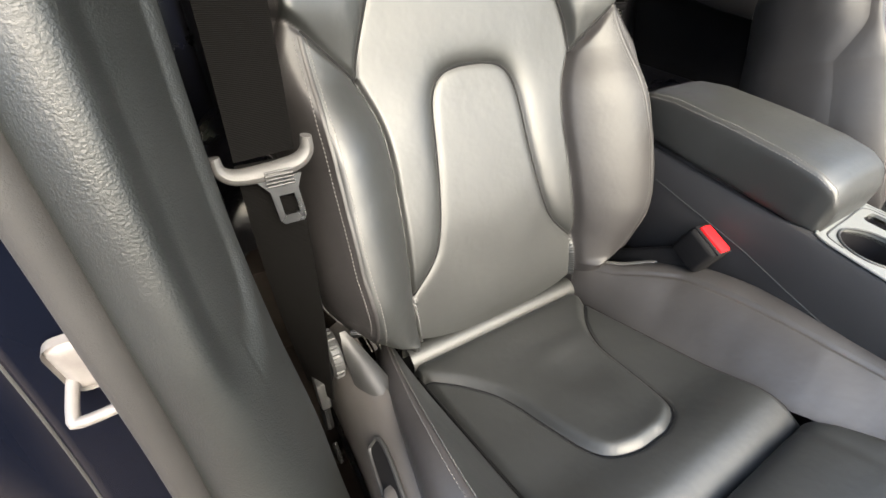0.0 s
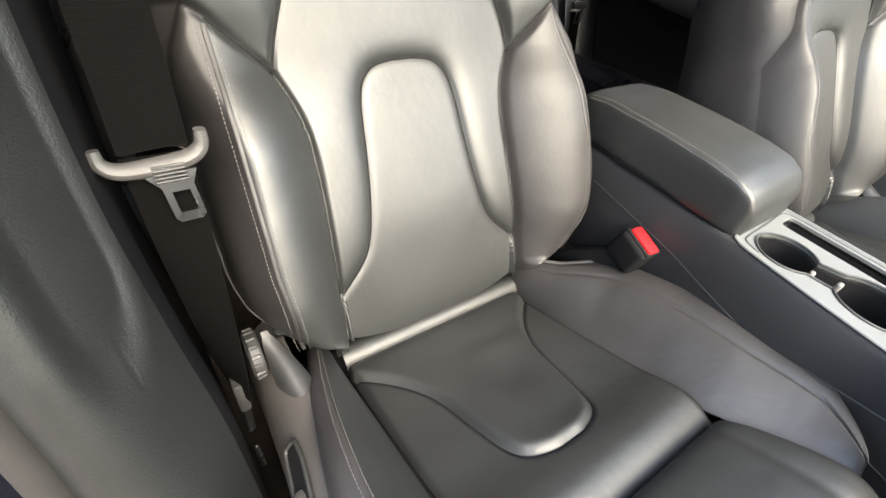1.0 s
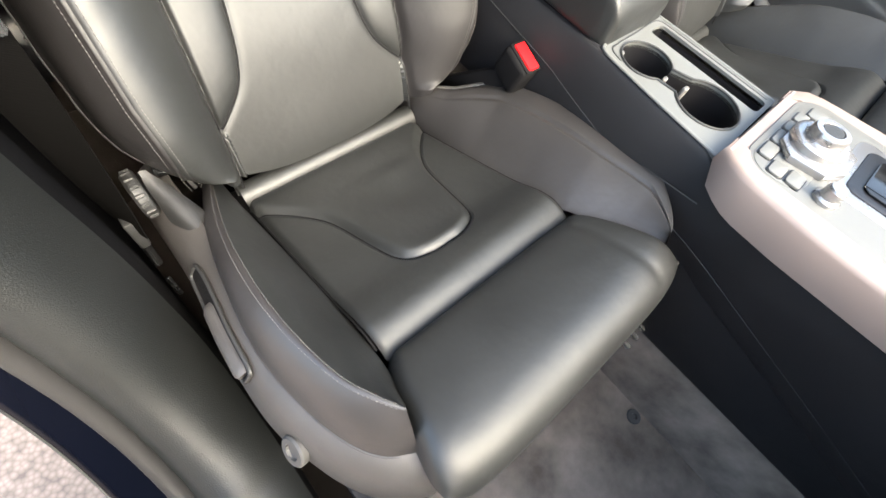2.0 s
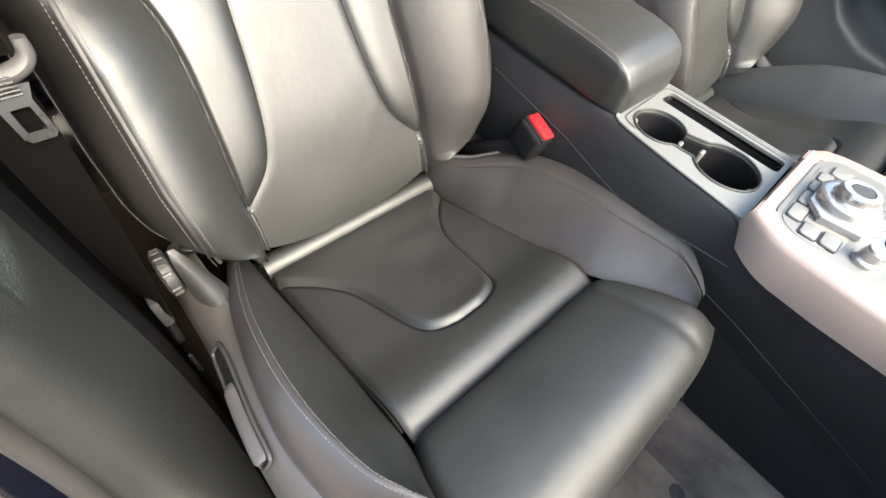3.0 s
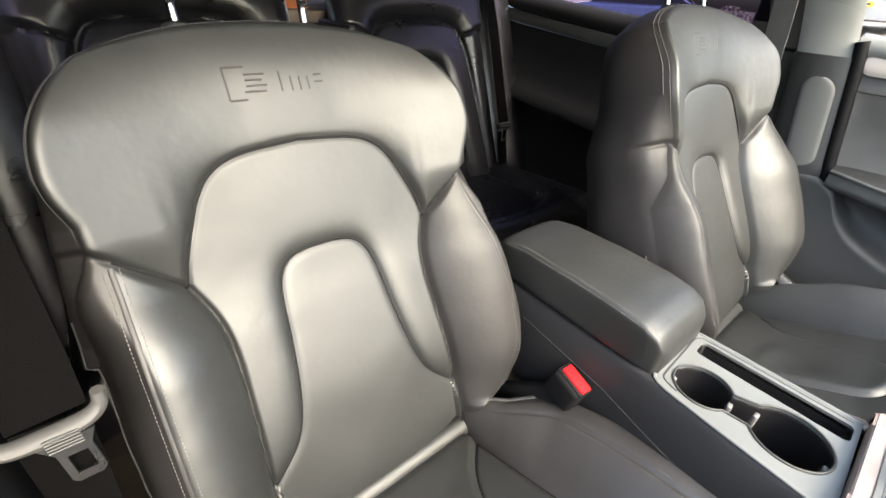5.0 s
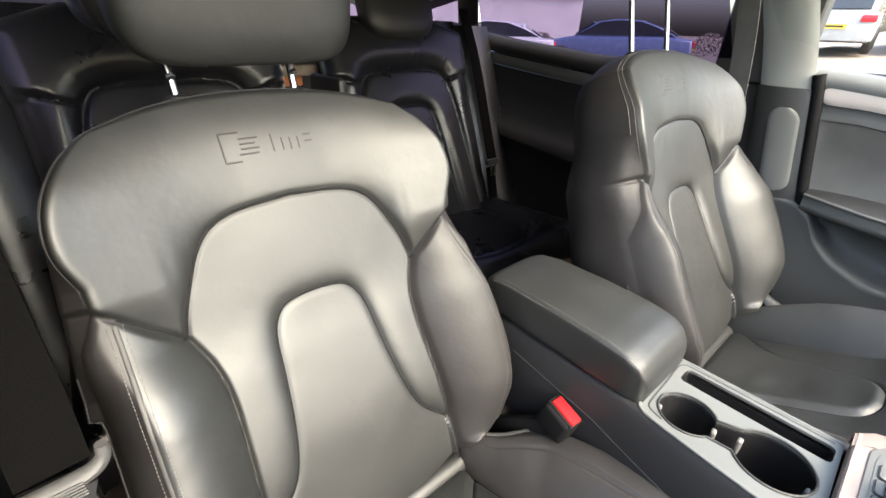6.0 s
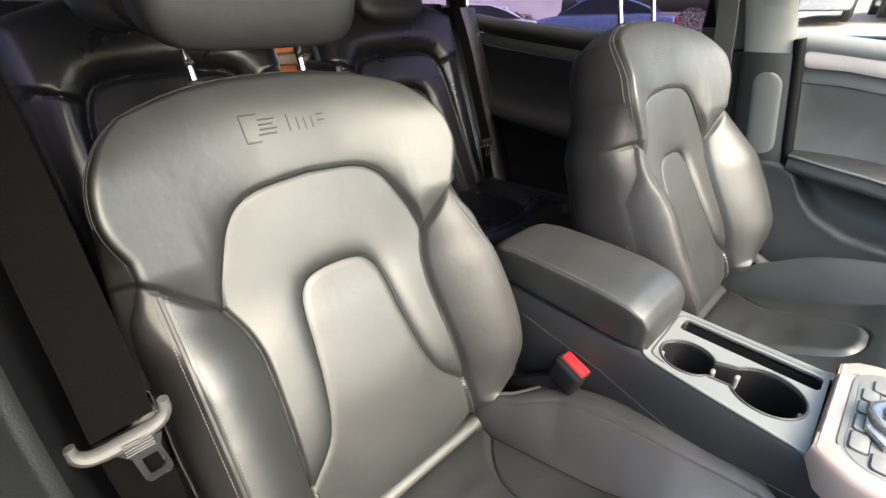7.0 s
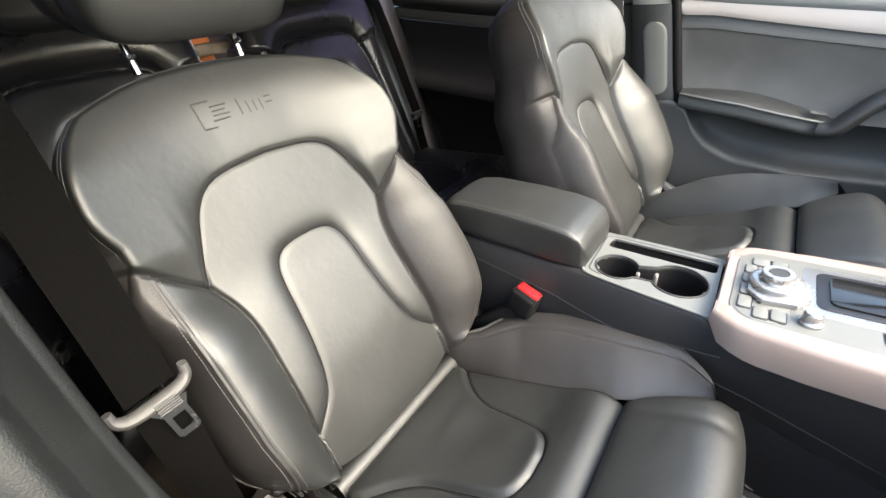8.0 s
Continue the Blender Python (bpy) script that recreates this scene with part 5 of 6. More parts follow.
    crown = 0.016 * np.sin(np.pi * np.clip(0.05 + 0.9 * q, 0, 1))
    rows = [np.stack([X + 0.004 - (wide + 0.004) * j, hy, rim_z + crown * (1 - j**2) + 0.004 * (1 - j)], 1) for j in np.linspace(0, 1, 10)]
    grid("armrest_top", np.stack(rows) - o, PLASTIC_GREY, d, "dark padded armrest top", thick=0.004, flip=True)
    sweep("armrest_rim", np.stack([X - wide - 0.0005, hy, rim_z - 0.001], 1) - o, ring(0.0022, 0.0030, 10), SATIN, d, "bright rim of the armrest")
    under = [(1.0, -0.002), (1.02, -0.012), (0.98, -0.020), (0.99, -0.024), (0.9, -0.034), (0.62, -0.042), (0.0, -0.046)]
    grid("armrest_underside", np.stack([np.stack([X + 0.006 - wide * a, hy, rim_z + b], 1) for a, b in under]) - o, PAD_DARK, d, "soft grey armrest side", thick=0.003, flip=True)
    part("handle_tip", prism([(-0.022, 0.0), (0.002, -0.034), (0.010, -0.032), (-0.006, 0.006)], 0.004, 0.0012, Matrix.Translation(Vector((X - 0.024, -0.462, 0.866)) - Vector(o)) @ Matrix.Rotation(radians(14), 4, "X")), SATIN, d, "bright switch tip")
    # strap that rises ahead of the armrest
    strap = spline([(X - 0.030, -0.490, 0.826), (X - 0.036, -0.515, 0.832), (X - 0.032, -0.545, 0.868), (X - 0.026, -0.580, 0.903), (X - 0.020, -0.66, 0.945), (X - 0.012, -0.80, 0.985)], 40) - o
    sweep("pull_strap", strap, ring(0.020, 0.030, 16), PLASTIC_GREY, d, "charcoal pull handle rising forwards", up=(1, 0, 0))
    # pocket: the panel dives in below the armrest and swells out again in a pale lip
    rows = []
    rim = np.interp(-ys, [0.10, 0.17, 0.197, 0.219, 0.261, 0.33, 0.471, 0.65, 1.15], [0.87, 0.86, 0.842, 0.797, 0.755, 0.724, 0.709, 0.715, 0.72])
    into = smooth((-ys - 0.185) / 0.05)
    for a, z in ((0.006, arm - 0.012), (0.010 + 0.028 * into, arm - 0.040), (0.004 + 0.040 * into, rim * 0.5 + arm * 0.5 - 0.03), (0.002 + 0.034 * into, rim + 0.016), (-0.004 + 0.010 * into, rim + 0.004), (-0.015, rim), (-0.019, rim - 0.006), (-0.018, rim - 0.014), (-0.017, rim - 0.040), (-0.018, rim - 0.12), (-0.006, rim * 0 + 0.42), (0.02, rim * 0 + 0.36)):
        rows.append(np.stack([np.full_like(ys, X) + a, ys, z], 1))
    grid("door_pocket", np.stack(rows) - o, DOOR_TRIM, d, "charcoal moulded lower door with an open pocket", thick=0.004, flip=True)
    # outer skin
    part("outer_skin", box((X + 0.062, -1.17, 0.30), (X + 0.10, -0.09, 1.135), 0.01, 2, Matrix.Translation(-Vector(o))), PAINT, d, "dark blue outer skin")
    part("door_end", box((X - 0.004, -0.115, 0.36), (X + 0.09, -0.107, 1.10), 0.002, 1, Matrix.Translation(-Vector(o))), RUBBER, d)
    return d


far_front_door()


def far_side():
    X = 1.05
    # centre pillar: dark lower trim with a rounded foot, pale upper trim
    p = thing("centre_pillar", "pillar with pale upper trim and dark rounded lower trim", "pillar trim", (X, 0.0, 0.3), kind="structure")
    o = np.array([X, 0.0, 0.3])
    z = np.linspace(1.36, 1.10, 24)
    lean = lambda zz: np.interp(zz, [0.3, 0.88, 1.1, 1.2, 1.4], [-0.13, -0.105, -0.062, -0.036, 0.03])
    k = np.linspace(-1, 1, 16)
    P = np.stack([np.stack([np.full_like(k, X) - 0.018 * np.sqrt(1 - 0.85 * k**2) - 0.10 * max(0, zz - 1.15), lean(zz) + 0.050 * k, np.full_like(k, zz)], 1) for zz in z])
    grid("upper_trim", P - o, LINING_LIGHT, p, "pale grey upper pillar trim", thick=0.004, flip=False)
    z = np.linspace(1.10, 0.32, 40)
    w = np.interp(z, [0.3, 0.6, 0.86, 0.90, 1.1], [0.09, 0.075, 0.060, 0.056, 0.052])
    P = np.stack([np.stack([np.full_like(k, X) - 0.020 * np.sqrt(1 - 0.85 * k**2) - 0.004, lean(zz) + ww * k, np.full_like(k, zz)], 1) for zz, ww in zip(z, w)])
    grid("lower_trim", P - o, PLASTIC_GREY, p, "dark lower pillar trim", thick=0.004, flip=False)
    z = 0.969 + 0.091 * np.cos(np.linspace(0.02, np.pi - 0.02, 40))
    rnd = np.sqrt(1 - np.clip((0.908 - z) / 0.030, 0, 1) ** 2) * np.sqrt(1 - np.clip((z - 1.032) / 0.029, 0, 1) ** 2)
    P = np.stack([np.stack([np.full_like(k, X) - 0.024 - 0.005 * np.sqrt(np.maximum(1 - k**2, 0)), lean(zz) - 0.008 + 0.030 * rr * k, np.full_like(k, zz)], 1) for zz, rr in zip(z, np.maximum(rnd, 0.03))])
    grid("pillar_pad", P - o, PAD_DARK, p, "rounded grey pad", thick=0.003, flip=False)
    zz = np.linspace(1.13, 0.40, 30)
    seal = np.stack([np.full_like(zz, X - 0.008), lean(zz) - np.interp(zz, [0.3, 0.6, 0.86, 0.90, 1.1], [0.09, 0.075, 0.060, 0.056, 0.052]) - 0.005, zz], 1)
    sweep("door_seal", seal - o, ring(0.012, 0.012, 10), MATT, p, "black rubber door seal")
    part("pillar_core", box((X + 0.012, -0.10, 0.30), (X + 0.08, 0.10, 1.10), 0.004, 1, Matrix.Translation(-Vector(o))), RUBBER, p)
    part("pillar_core", box((X + 0.004, -0.075, 1.10), (X + 0.06, 0.10, 1.38), 0.004, 1, Matrix.Translation(-Vector(o))), RUBBER, p)
    # its belt
    b = thing("seat_belt", "black seat belt running down the far pillar, lightened as if lit", "seat belt", (X - 0.04, 0.06, 0.45))
    oo = np.array([X - 0.04, 0.06, 0.45])
    ribbon("webbing", [(np.array((0.985, 0.065, 1.34)) - oo, (0.2, 1, 0)), (np.array((1.000, 0.030, 1.15)) - oo, (0.25, 1, 0)), (np.array((1.000, -0.005, 0.85)) - oo, (0.25, 1, 0)), (np.array((0.99, -0.02, 0.5)) - oo, (0.25, 1, 0))], 0.046, BELT_LIT, b)
    # rear door: shoulder, strip and panel
    d = thing("car_door", "closed dark rear door panel with a grey strip", "car door", (X, 0.5, 0.5))
    o = np.array([X, 0.5, 0.5])
    ys = np.linspace(0.10, 1.10, 50)
    sill = np.interp(ys, [0.1, 0.42, 0.79, 1.1], [1.130, 1.132, 1.165, 1.21])
    prof = [(0.06, 0.000), (0.02, 0.003), (-0.004, -0.006), (-0.010, -0.022), (-0.010, -0.040), (0.000, -0.050)]
    grid("door_shoulder", np.stack([np.stack([np.full_like(ys, X) + a, ys, sill + b], 1) for a, b in prof]) - o, PLASTIC, d, "", thick=0.006, flip=False)
    grid("grey_strip", np.stack([np.stack([np.full_like(ys, X) - 0.002 - 0.004 * c, ys, sill + b], 1) for b, c in ((-0.052, 0), (-0.06, 0.9), (-0.07, 1), (-0.08, 0.9), (-0.086, 0))]) - o, DOOR_TRIM, d, "dull grey strip", thick=0.003, flip=False)
    rows = [(0.0, -0.088), (0.004, -0.10), (0.008, -0.16), (0.004, -0.24), (-0.03, -0.27), (-0.05, -0.285), (-0.05, -0.31), (0.0, -0.33), (0.02, -0.38), (-0.01, -0.5), (0.0, -0.8)]
    grid("door_panel", np.stack([np.stack([np.full_like(ys, X) + a, ys, sill + b], 1) for a, b in rows]) - o, PLASTIC, d, "", thick=0.004, flip=False)
    part("outer_skin", box((X + 0.062, 0.09, 0.30), (X + 0.10, 1.12, 1.12), 0.01, 2, Matrix.Translation(-Vector(o))), PAINT, d)
    # rear pillar
    q = thing("rear_pillar", "black rear roof pillar", "pillar trim", (X, 0.95, 1.1), kind="structure")
    o = np.array([X, 0.95, 1.1])
    z = np.linspace(1.42, 1.05, 16)
    P = np.stack([np.stack([np.full_like(k, X - 0.03) - 0.02 * np.sqrt(1 - 0.8 * k**2) - 0.25 * max(0, zz - 1.15), 0.93 - 0.15 * (zz - 1.1) + 0.045 * k, np.full_like(k, zz)], 1) for zz in z])
    grid("pillar_skin", P - o, PLASTIC, q, "", thick=0.01, flip=True)
    # glass
    g1 = link("window_1", [(X + 0.03, -0.06, 1.12), (X + 0.03, -1.15, 1.03), (X - 0.16, -0.75, 1.36), (X - 0.16, 0.06, 1.385)], [(0, 1, 2, 3)], CLEAR, smooth=False)
    g2 = link("window_2", [(X + 0.03, 0.06, 1.11), (X - 0.16, 0.10, 1.39), (X - 0.16, 0.80, 1.39), (X + 0.03, 0.93, 1.17)], [(0, 1, 2, 3)], TINTED, smooth=False)
    g3 = link("window_3", [(X + 0.02, 0.98, 1.15), (X - 0.17, 0.88, 1.39), (X - 0.2, 1.3, 1.33), (X - 0.02, 1.5, 1.2)], [(0, 1, 2, 3)], TINTED, smooth=False)
    g4 = link("window_4", [(-0.30, 1.35, 1.33), (0.95, 1.35, 1.33), (1.0, 1.80, 1.185), (-0.35, 1.80, 1.185)], [(0, 1, 2, 3)], TINTED, smooth=False)
    g5 = link("window_5", [(-0.26, -0.20, 1.425), (0.91, -0.20, 1.425), (1.05, -1.45, 0.96), (-0.40, -1.45, 0.96)], [(0, 1, 2, 3)], CLEAR, smooth=False)
    for g, what in ((g1, "clear side window pane"), (g2, "purple tinted rear side pane"), (g3, "purple tinted quarter pane"), (g4, "purple tinted rear pane"), (g5, "clear windscreen")):
        g.visible_shadow = False
        tagged(g, what, "window", kind="structure")


far_side()


def near_rear():
    """The closed rear door and rear quarter behind the driver, all dark."""
    X = -0.395
    d = thing("car_door", "closed dark rear door behind the driver's seat", "car door", (X, 0.55, 0.5))
    o = np.array([X, 0.55, 0.5])
    ys = np.linspace(0.17, 1.15, 40)
    sill = np.interp(ys, [0.1, 0.42, 0.79, 1.1], [1.11, 1.115, 1.14, 1.18])
    rows = [(-0.06, 0.0), (0.0, 0.0), (0.010, -0.012), (0.010, -0.04), (-0.004, -0.06), (-0.004, -0.24), (0.05, -0.27), (0.05, -0.31), (-0.02, -0.35), (0.01, -0.5), (0.0, -0.8)]
    grid("door_panel", np.stack([np.stack([np.full_like(ys, X) + a, ys, sill + b], 1) for a, b in rows]) - o, PLASTIC, d, "", thick=0.004, flip=True)
    part("outer_skin", box((X - 0.13, 0.05, 0.30), (X - 0.085, 1.15, 1.10), 0.01, 2, Matrix.Translation(-Vector(o))), PAINT, d, "dark blue outer skin")
    g = link("window_6", [(X - 0.03, 0.17, 1.09), (X + 0.15, 0.22, 1.38), (X + 0.15, 0.85, 1.38), (X - 0.03, 1.0, 1.15)], [(0, 3, 2, 1)], TINTED, smooth=False)
    g.visible_shadow = False
    tagged(g, "purple tinted rear side pane", "window", kind="structure")


near_rear()


# ---- rear bench ----
def rear_bench():
    s = thing("rear_bench", "leather rear bench with sculpted seat backs, darkened for shade", "rear seat", (0.325, 0.75, 0.28))
    o = np.array([0.325, 0.75, 0.28])
    lean = radians(22)
    U, N = np.array([0, math.sin(lean), math.cos(lean)]), np.array([0, -math.cos(lean), math.sin(lean)])
    base = np.array([0.325, 0.63, 0.56])
    for side in (-1, 1):
        u, v = np.meshgrid(np.linspace(-0.268, 0.268, 150), np.linspace(-0.02, 0.71, 170))
        arch = mirrored(spline([(0.215, 0.0), (0.20, 0.2), (0.18, 0.42), (0.155, 0.515), (0.11, 0.548), (0.0, 0.555)], 40))
        inn = mirrored(spline([(0.13, 0.0), (0.11, 0.18), (0.095, 0.36), (0.075, 0.425), (0.04, 0.445), (0.0, 0.448)], 40))
        da, di = nearest(u, v, arch), nearest(u, v, inn)
        ia, ii = inside(u, v, np.vstack([arch, [(0.2, -0.5), (-0.2, -0.5)]])), inside(u, v, np.vstack([inn, [(0.12, -0.5), (-0.12, -0.5)]]))
        h = np.where(ia, 0, 0.022 * (1 - np.exp(-((da / 0.03) ** 2)))) + np.where(ii, 0, 0.010 * (1 - np.exp(-((di / 0.02) ** 2))))
        h = h - 0.014 * np.exp(-((da / 0.007) ** 2)) - 0.010 * np.exp(-((di / 0.005) ** 2))
        for turn in (-1, 1):
            notch = nearest(u, v, np.array([(turn * 0.166, 0.51), (turn * 0.215, 0.523), (turn * 0.28, 0.548)]))
            h = h - 0.008 * np.exp(-((notch / 0.004) ** 2))
        h = h - 0.02 * smooth((0.54 - v) / 0.02) * smooth((np.abs(u) - 0.19) / 0.05)
        rim = np.minimum(np.minimum(0.268 - np.abs(u), 0.71 - v - 0.35 * np.clip(np.abs(u) - 0.14, 0, 1)), 1)
        h = h - 0.05 * (1 - np.sqrt(np.maximum(1 - np.clip(1 - rim / 0.05, 0, 1) ** 2, 0)))
        cx = base + np.array([side * 0.322, 0, 0])
        grid("seat_back", cx + u[..., None] * XX + v[..., None] * U + h[..., None] * N - o, LEATHER_REAR, s, "leather rear seat back, darkened for shade", thick=0.05)
        pad = grid("head_pad", pillow(cx + np.array([-0.005, 0, 0]) + 0.715 * U + 0.035 * N - o, (0.25, 0.09, 0.17), Matrix.Rotation(-0.3, 4, "X")), LEATHER, s, "small dark head pad")
        # cushion
        u, w = np.meshgrid(np.linspace(-0.33, 0.33, 90), np.linspace(0, 0.50, 80))
        ci = mirrored(spline([(0.19, 0.02), (0.18, 0.25), (0.14, 0.36), (0.08, 0.40), (0.0, 0.41)], 40))
        dc = nearest(u, w, ci)
        h = np.where(inside(u, w, np.vstack([ci, [(0.19, -0.5), (-0.19, -0.5)]])), 0, 0.02 * (1 - np.exp(-((dc / 0.03) ** 2)))) - 0.006 * np.exp(-((dc / 0.005) ** 2))
        rim = np.minimum(0.33 - np.abs(u), 0.50 - w)
        h = h - 0.09 * (1 - np.sqrt(np.maximum(1 - np.clip(1 - rim / 0.07, 0, 1) ** 2, 0)))
        P = np.stack([cx[0] + u, 0.68 - 0.8 * w, 0.625 + 0.05 * w + h], -1)
        grid("seat_cushion", P - o, LEATHER_REAR, s, "leather rear cushion, darkened for shade", thick=0.03, flip=True)
    part("bench_base", box((-0.65, -0.46, 0.0), (0.65, -0.08, 0.24), 0.02, 2), CARPET_DARK, s)
    part("arm_hatch", box((-0.012, -0.12, 0.30), (0.012, 0.04, 0.80), 0.01, 2), LEATHER_SIDE, s)
    for side in (-1, 1):
        P = np.stack([np.stack([np.full(12, 0.325 + side * x), np.linspace(y0, y1, 12), np.linspace(0.50, 1.20, 12)], 1) for x, y0, y1 in ((0.575, 0.66, 0.92), (0.60, 0.62, 0.885), (0.66, 0.60, 0.865), (0.715, 0.605, 0.87), (0.74, 0.63, 0.90))])
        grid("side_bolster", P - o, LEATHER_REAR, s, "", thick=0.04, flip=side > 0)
    sh = part("parcel_shelf", box((-0.36, 0.90, 1.06), (1.02, 1.75, 1.09), 0.01), CARPET)
    tagged(sh, "dark carpeted parcel shelf", "parcel shelf", kind="structure")
    bk = part("wall_rear", box((-0.40, 1.75, 0.3), (1.05, 1.80, 1.185), 0.0), PLASTIC)
    tagged(bk, "dark tailgate panel", "wall", kind="structure")
    b = thing("seat_belt", "dark rear seat belt with a bright steel tongue", "seat belt", (0.905, 0.675, 0.755))
    oo = np.array([0.905, 0.675, 0.755])
    ribbon("webbing", [(np.array((0.935, 0.89, 1.25)) - oo, (1, 0.1, 0)), (np.array((0.925, 0.805, 1.10)) - oo, (1, 0, 0)), (np.array((0.912, 0.715, 0.89)) - oo, (1, 0, 0)), (np.array((0.902, 0.668, 0.79)) - oo, (1, 0, 0))], 0.046, BELT, b)
    part("tongue_bar", box((-0.035, -0.022, 0.016), (0.022, -0.006, 0.034), 0.005, 3), PLASTIC, b)
    part("latch_plate", join(box((-0.014, -0.018, -0.022), (-0.006, -0.014, 0.018), 0.0012), box((0.004, -0.018, -0.022), (0.012, -0.014, 0.018), 0.0012), box((-0.014, -0.018, -0.026), (0.012, -0.014, -0.018), 0.0012)), CHROME, b, "bright steel latch plate")
    ribbon("webbing", [(np.array((0.900, 0.67, 0.76)) - oo, (1, 0, 0)), (np.array((0.910, 0.655, 0.66)) - oo, (1, 0, 0)), (np.array((0.92, 0.64, 0.57)) - oo, (1, 0, 0))], 0.044, BELT, b)
    k = part("tan_box", box((0.255, 0.94, 1.03), (0.362, 1.02, 1.122), 0.004), ORANGE)
    tagged(k, "small tan cardboard box behind the rear bench", "box")


rear_bench()


def front_end():
    # unseen dashboard, raised and brought back to keep low light off the backrests
    d = part("wall_front", join(box((-0.42, -1.50, 0.25), (1.07, -1.02, 0.90), 0.05, 4), box((-0.42, -1.50, 0.80), (1.07, -0.86, 1.05), 0.09, 5)), PLASTIC)
    tagged(d, "plain dashboard out of view, set high to block low light", "dashboard", kind="structure")
    for x in (-0.36, 1.0):
        s = 1 if x > 0.3 else -1
        p = rod((0.325 + s * 0.60, -0.18, 1.41), (0.325 + s * 0.72, -1.45, 0.95), 0.03)
        tagged(part("trim", p, PLASTIC), "dark windscreen pillar", "pillar trim", kind="structure")


front_end()


def open_door():
    """The driver's door, swung wide on its front hinges."""
    d = thing("car_door", "dark blue driver's door swung wide open", "car door", (-0.47, -1.15, 0.32))
    m = Matrix.Rotation(radians(145), 4, "Z")
    part("outer_skin", box((0.0, -0.10, 0.0), (1.08, -0.03, 0.80), 0.02, 3, m), PAINT, d)
    part("door_lining", box((0.02, -0.03, 0.04), (1.05, 0.03, 0.80), 0.02, 3, m), PLASTIC, d, "black inner lining")
    part("door_frame", box((0.55, -0.06, 0.80), (1.08, -0.02, 0.83), 0.01, 2, m), PLASTIC, d)


open_door()


# ---- the yard outside ----
CAR_GLASS = material("dark_car_glass", (0.03, 0.035, 0.045), 0.08, grain=10, bump=0.0, vary=0.1, spread=0.02)
TYRE = material("tyre_rubber", (0.02, 0.02, 0.02), 0.85, grain=200, bump=0.4)
TAIL = material("red_lamp", (0.55, 0.02, 0.03), 0.2, grain=80, bump=0.1)
PLATE = material("yellow_plate", (0.80, 0.55, 0.05), 0.5, grain=200, bump=0.05)
BRICK = material("pale_render", (0.55, 0.53, 0.55), 0.9, grain=40, bump=0.3, stain=0.4)
SLATE = material("slate_roof", (0.16, 0.16, 0.18), 0.8, grain=30, bump=0.4, stain=0.6)
HEDGE = material("bare_hedge", (0.17, 0.14, 0.13), 0.95, grain=20, bump=0.6, vary=0.5, stain=1.2)


def ground_at(x, y):
    return float(0.058 * max(0.0, min(x, 60.0) - 3.0) * float(smooth(np.array((9.0 - y) / 6.0))))


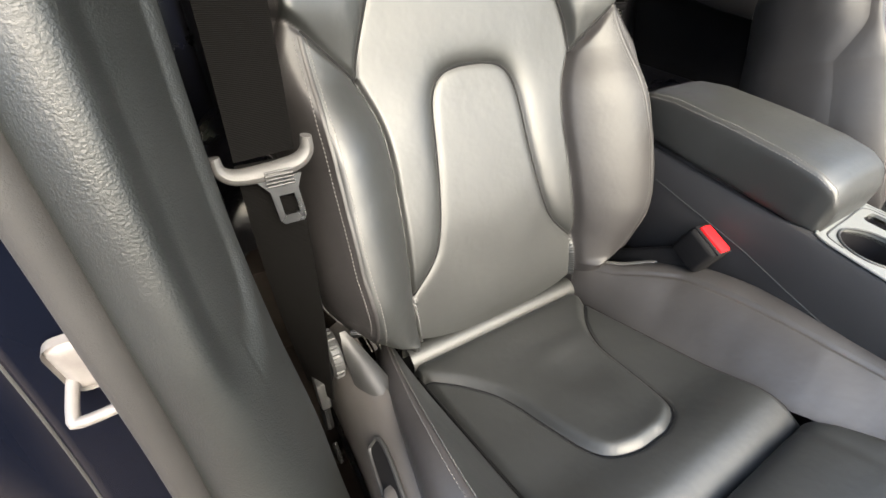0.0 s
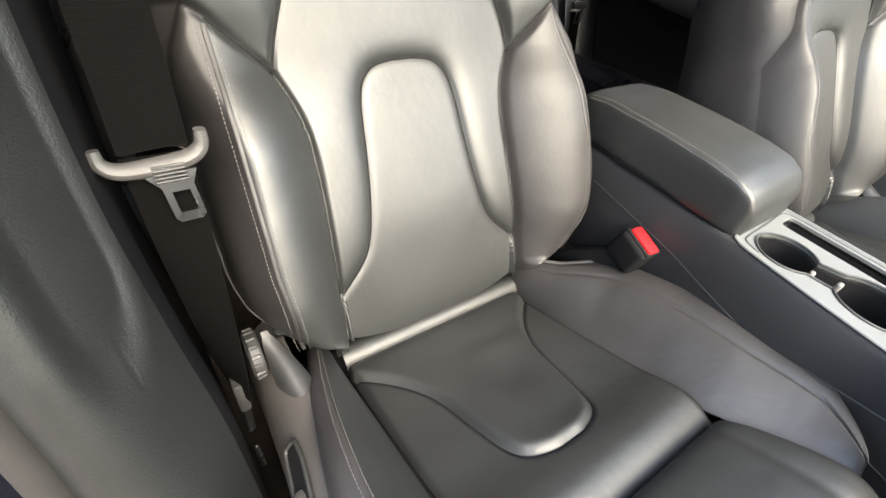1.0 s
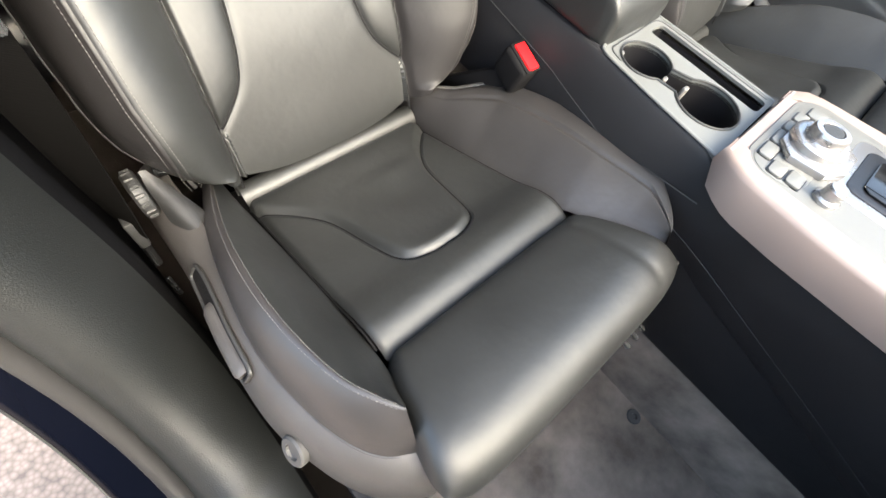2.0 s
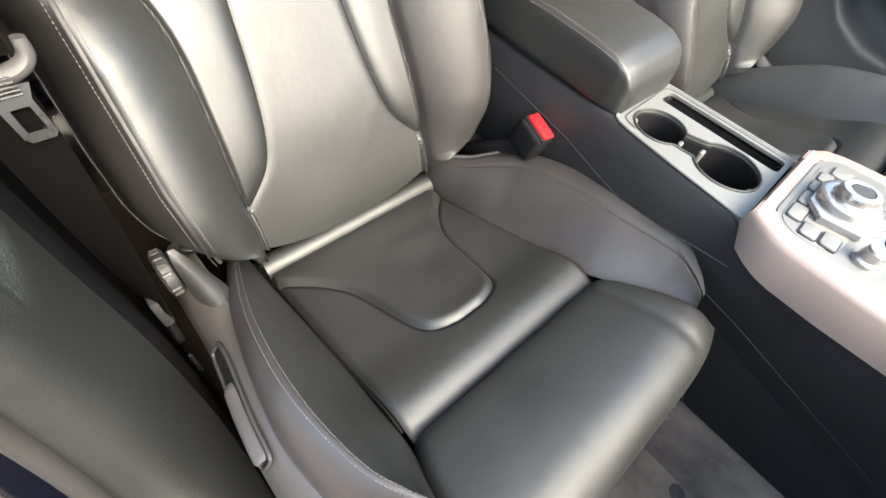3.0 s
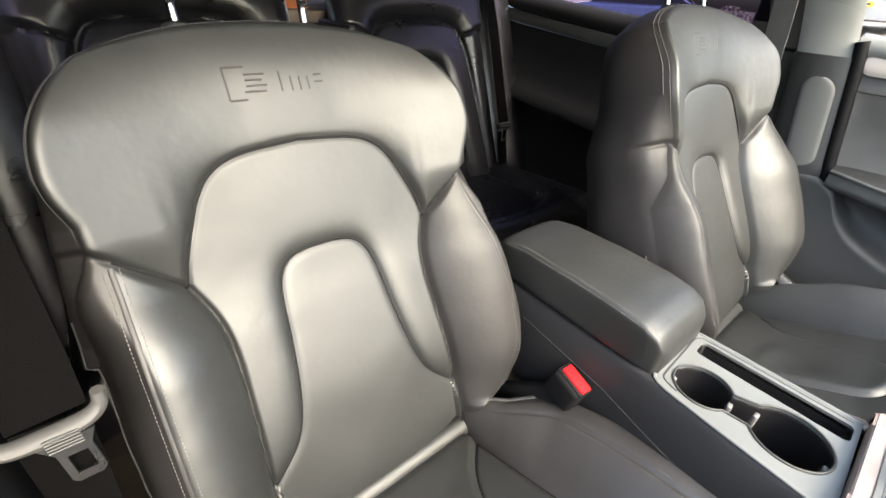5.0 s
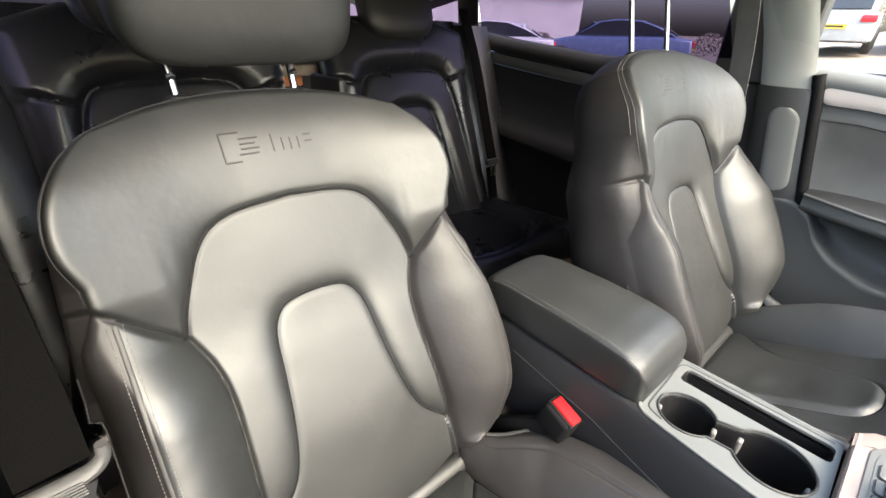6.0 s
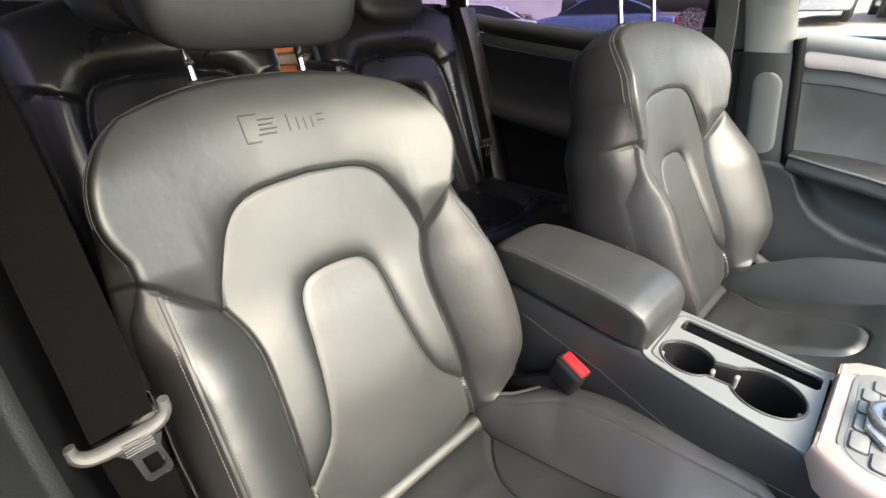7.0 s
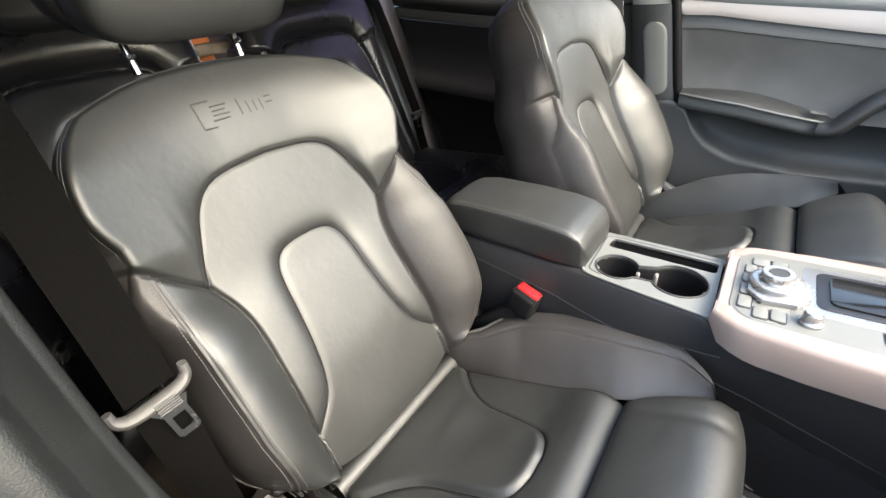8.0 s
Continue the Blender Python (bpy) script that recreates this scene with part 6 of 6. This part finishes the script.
def parked_car(at, heading, color, label, estate=False):
    x, y = at
    c = thing("parked_car", label, "car", (x, y, ground_at(x, y)), group="parked cars")
    c.rotation_euler = (0, 0, radians(heading))
    paint = material("car_paint", color, 0.25, grain=60, bump=0.0, vary=0.05, coat=0.6)
    side = Matrix(((0, 0, 1, -0.86), (1, 0, 0, 0), (0, 1, 0, 0), (0, 0, 0, 1)))
    tail = -2.15
    low = [(2.2, 0.32), (2.22, 0.58), (2.05, 0.74), (1.2, 0.92), (-1.6 if estate else -1.5, 0.98), (tail, 0.94), (tail - 0.06, 0.6), (tail, 0.30), (-1.75, 0.26), (-1.1, 0.26), (1.0, 0.26), (1.75, 0.26)]
    part("body", prism(low, 1.72, 0.09, side, 3), paint, c)
    if estate:
        cab = [(1.15, 0.90), (0.45, 1.40), (0.0, 1.47), (-1.6, 1.45), (-1.95, 1.36), (-2.16, 0.93)]
    else:
        cab = [(1.15, 0.90), (0.40, 1.34), (-0.1, 1.41), (-0.8, 1.38), (-1.35, 1.20), (-1.85, 0.95)]
    cabin = prism(cab, 1.46, 0.06, Matrix(((0, 0, 1, -0.73), (1, 0, 0, 0), (0, 1, 0, 0), (0, 0, 0, 1))), 3)
    part("roof", cabin, paint, c)
    glass_line = [(a * 0.90 + 0.9 * -0.03, 0.965 + (b - 0.90) * 0.80) for a, b in cab]
    for s in (-0.735, 0.725):
        part("side_glass", prism(glass_line, 0.010, 0.0, Matrix(((0, 0, 1, s), (1, 0, 0, 0), (0, 1, 0, 0), (0, 0, 0, 1)))), CAR_GLASS, c, "dark side glass")
    part("rear_glass", box((-0.60, -0.02, -0.16), (0.60, 0.02, 0.16), 0.01, 1, Matrix.Translation((0, -2.06 if estate else -1.62, 1.18 if estate else 1.10)) @ Matrix.Rotation(radians(-28 if estate else -58), 4, "X")), CAR_GLASS, c, "dark rear glass")
    part("windscreen", box((-0.62, -0.02, -0.30), (0.62, 0.02, 0.30), 0.01, 1, Matrix.Translation((0, 0.80, 1.15)) @ Matrix.Rotation(radians(56), 4, "X")), CAR_GLASS, c, "dark windscreen")
    for sx in (-0.80, 0.80):
        for sy in (-1.40, 1.38):
            w = part("wheel", lathe([(0.20, -0.10), (0.31, -0.10), (0.33, -0.06), (0.33, 0.06), (0.31, 0.10), (0.20, 0.10)], Matrix.Translation((sx, sy, 0.33)) @ Matrix.Rotation(radians(90), 4, "Y"), 24), TYRE, c)
            part("rim", lathe([(0.02, -0.095), (0.20, -0.08), (0.20, 0.08), (0.02, 0.095)], Matrix.Translation((sx, sy, 0.33)) @ Matrix.Rotation(radians(90), 4, "Y"), 16), ALU, w)
        part("tail_lamp", box((sx * 0.80 - 0.16, tail - 0.085, 0.74), (sx * 0.80 + 0.16, tail - 0.02, 0.90), 0.03, 2), TAIL, c, "red tail lamp")
        part("headlamp", box((sx * 0.80 - 0.15, 2.10, 0.62), (sx * 0.80 + 0.15, 2.215, 0.74), 0.03, 2), CHROME, c)
    p = part("number_plate", box((-0.26, tail - 0.085, 0.58), (0.26, tail - 0.06, 0.69), 0.005, 1), PLATE, c, "yellow rear plate with plain bars")
    part("plate_bar", box((-0.20, tail - 0.088, 0.61), (0.20, tail - 0.084, 0.66), 0.0, 1), TYRE, p)
    return c


parked_car((13.2, 7.2), 22, (0.10, 0.14, 0.27), "blue saloon parked on the pale yard")
parked_car((10.6, 10.2), 38, (0.55, 0.56, 0.58), "silver saloon parked on the pale yard")
parked_car((15.5, 13.5), 128, (0.70, 0.70, 0.70), "white saloon parked behind the others")
parked_car((18.0, 2.7), -84, (0.30, 0.31, 0.32), "silver estate seen from behind with red lamps", True)
parked_car((19.5, 0.6), -80, (0.20, 0.20, 0.21), "grey estate parked beside the silver one", True)


def far_things():
    b = thing("far_building", "pale low building with a slate roof beyond the yard", "building", (46, 50, 0))
    b.rotation_euler = (0, 0, radians(-45))
    part("wall", box((-16, -5, 0), (16, 5, 5.2), 0.0), BRICK, b)
    part("roof", prism([(-5.6, 5.1), (5.6, 5.1), (0.6, 7.6), (-0.6, 7.6)], 33, 0.0, Matrix(((0, 0, 1, -16.5), (1, 0, 0, 0), (0, 1, 0, 0), (0, 0, 0, 1)))), SLATE, b)
    rnd = random.Random(4)
    vs, fs = [], []
    for k in range(16000):
        a, r = radians(rnd.uniform(46, 84)), rnd.uniform(30, 33)
        h = rnd.uniform(0, 1) ** 0.7 * (0.95 + 0.3 * math.sin(a * 31) + 0.2 * math.sin(a * 83))
        p = Vector((r * math.sin(a), r * math.cos(a), h + ground_at(r * math.sin(a), r * math.cos(a))))
        d1, d2 = (Vector([rnd.uniform(-0.075, 0.075) for _ in range(3)]) for _ in range(2))
        o = len(vs)
        vs += [p, p + d1, p + d1 + d2, p + d2 * 0.6]
        fs += [(o, o + 1, o + 2), (o, o + 2, o + 3)]
    tagged(link("hedge", vs, fs, HEDGE, smooth=False), "brown leafless hedge beyond the cars", "hedge", kind="stuff")


far_things()
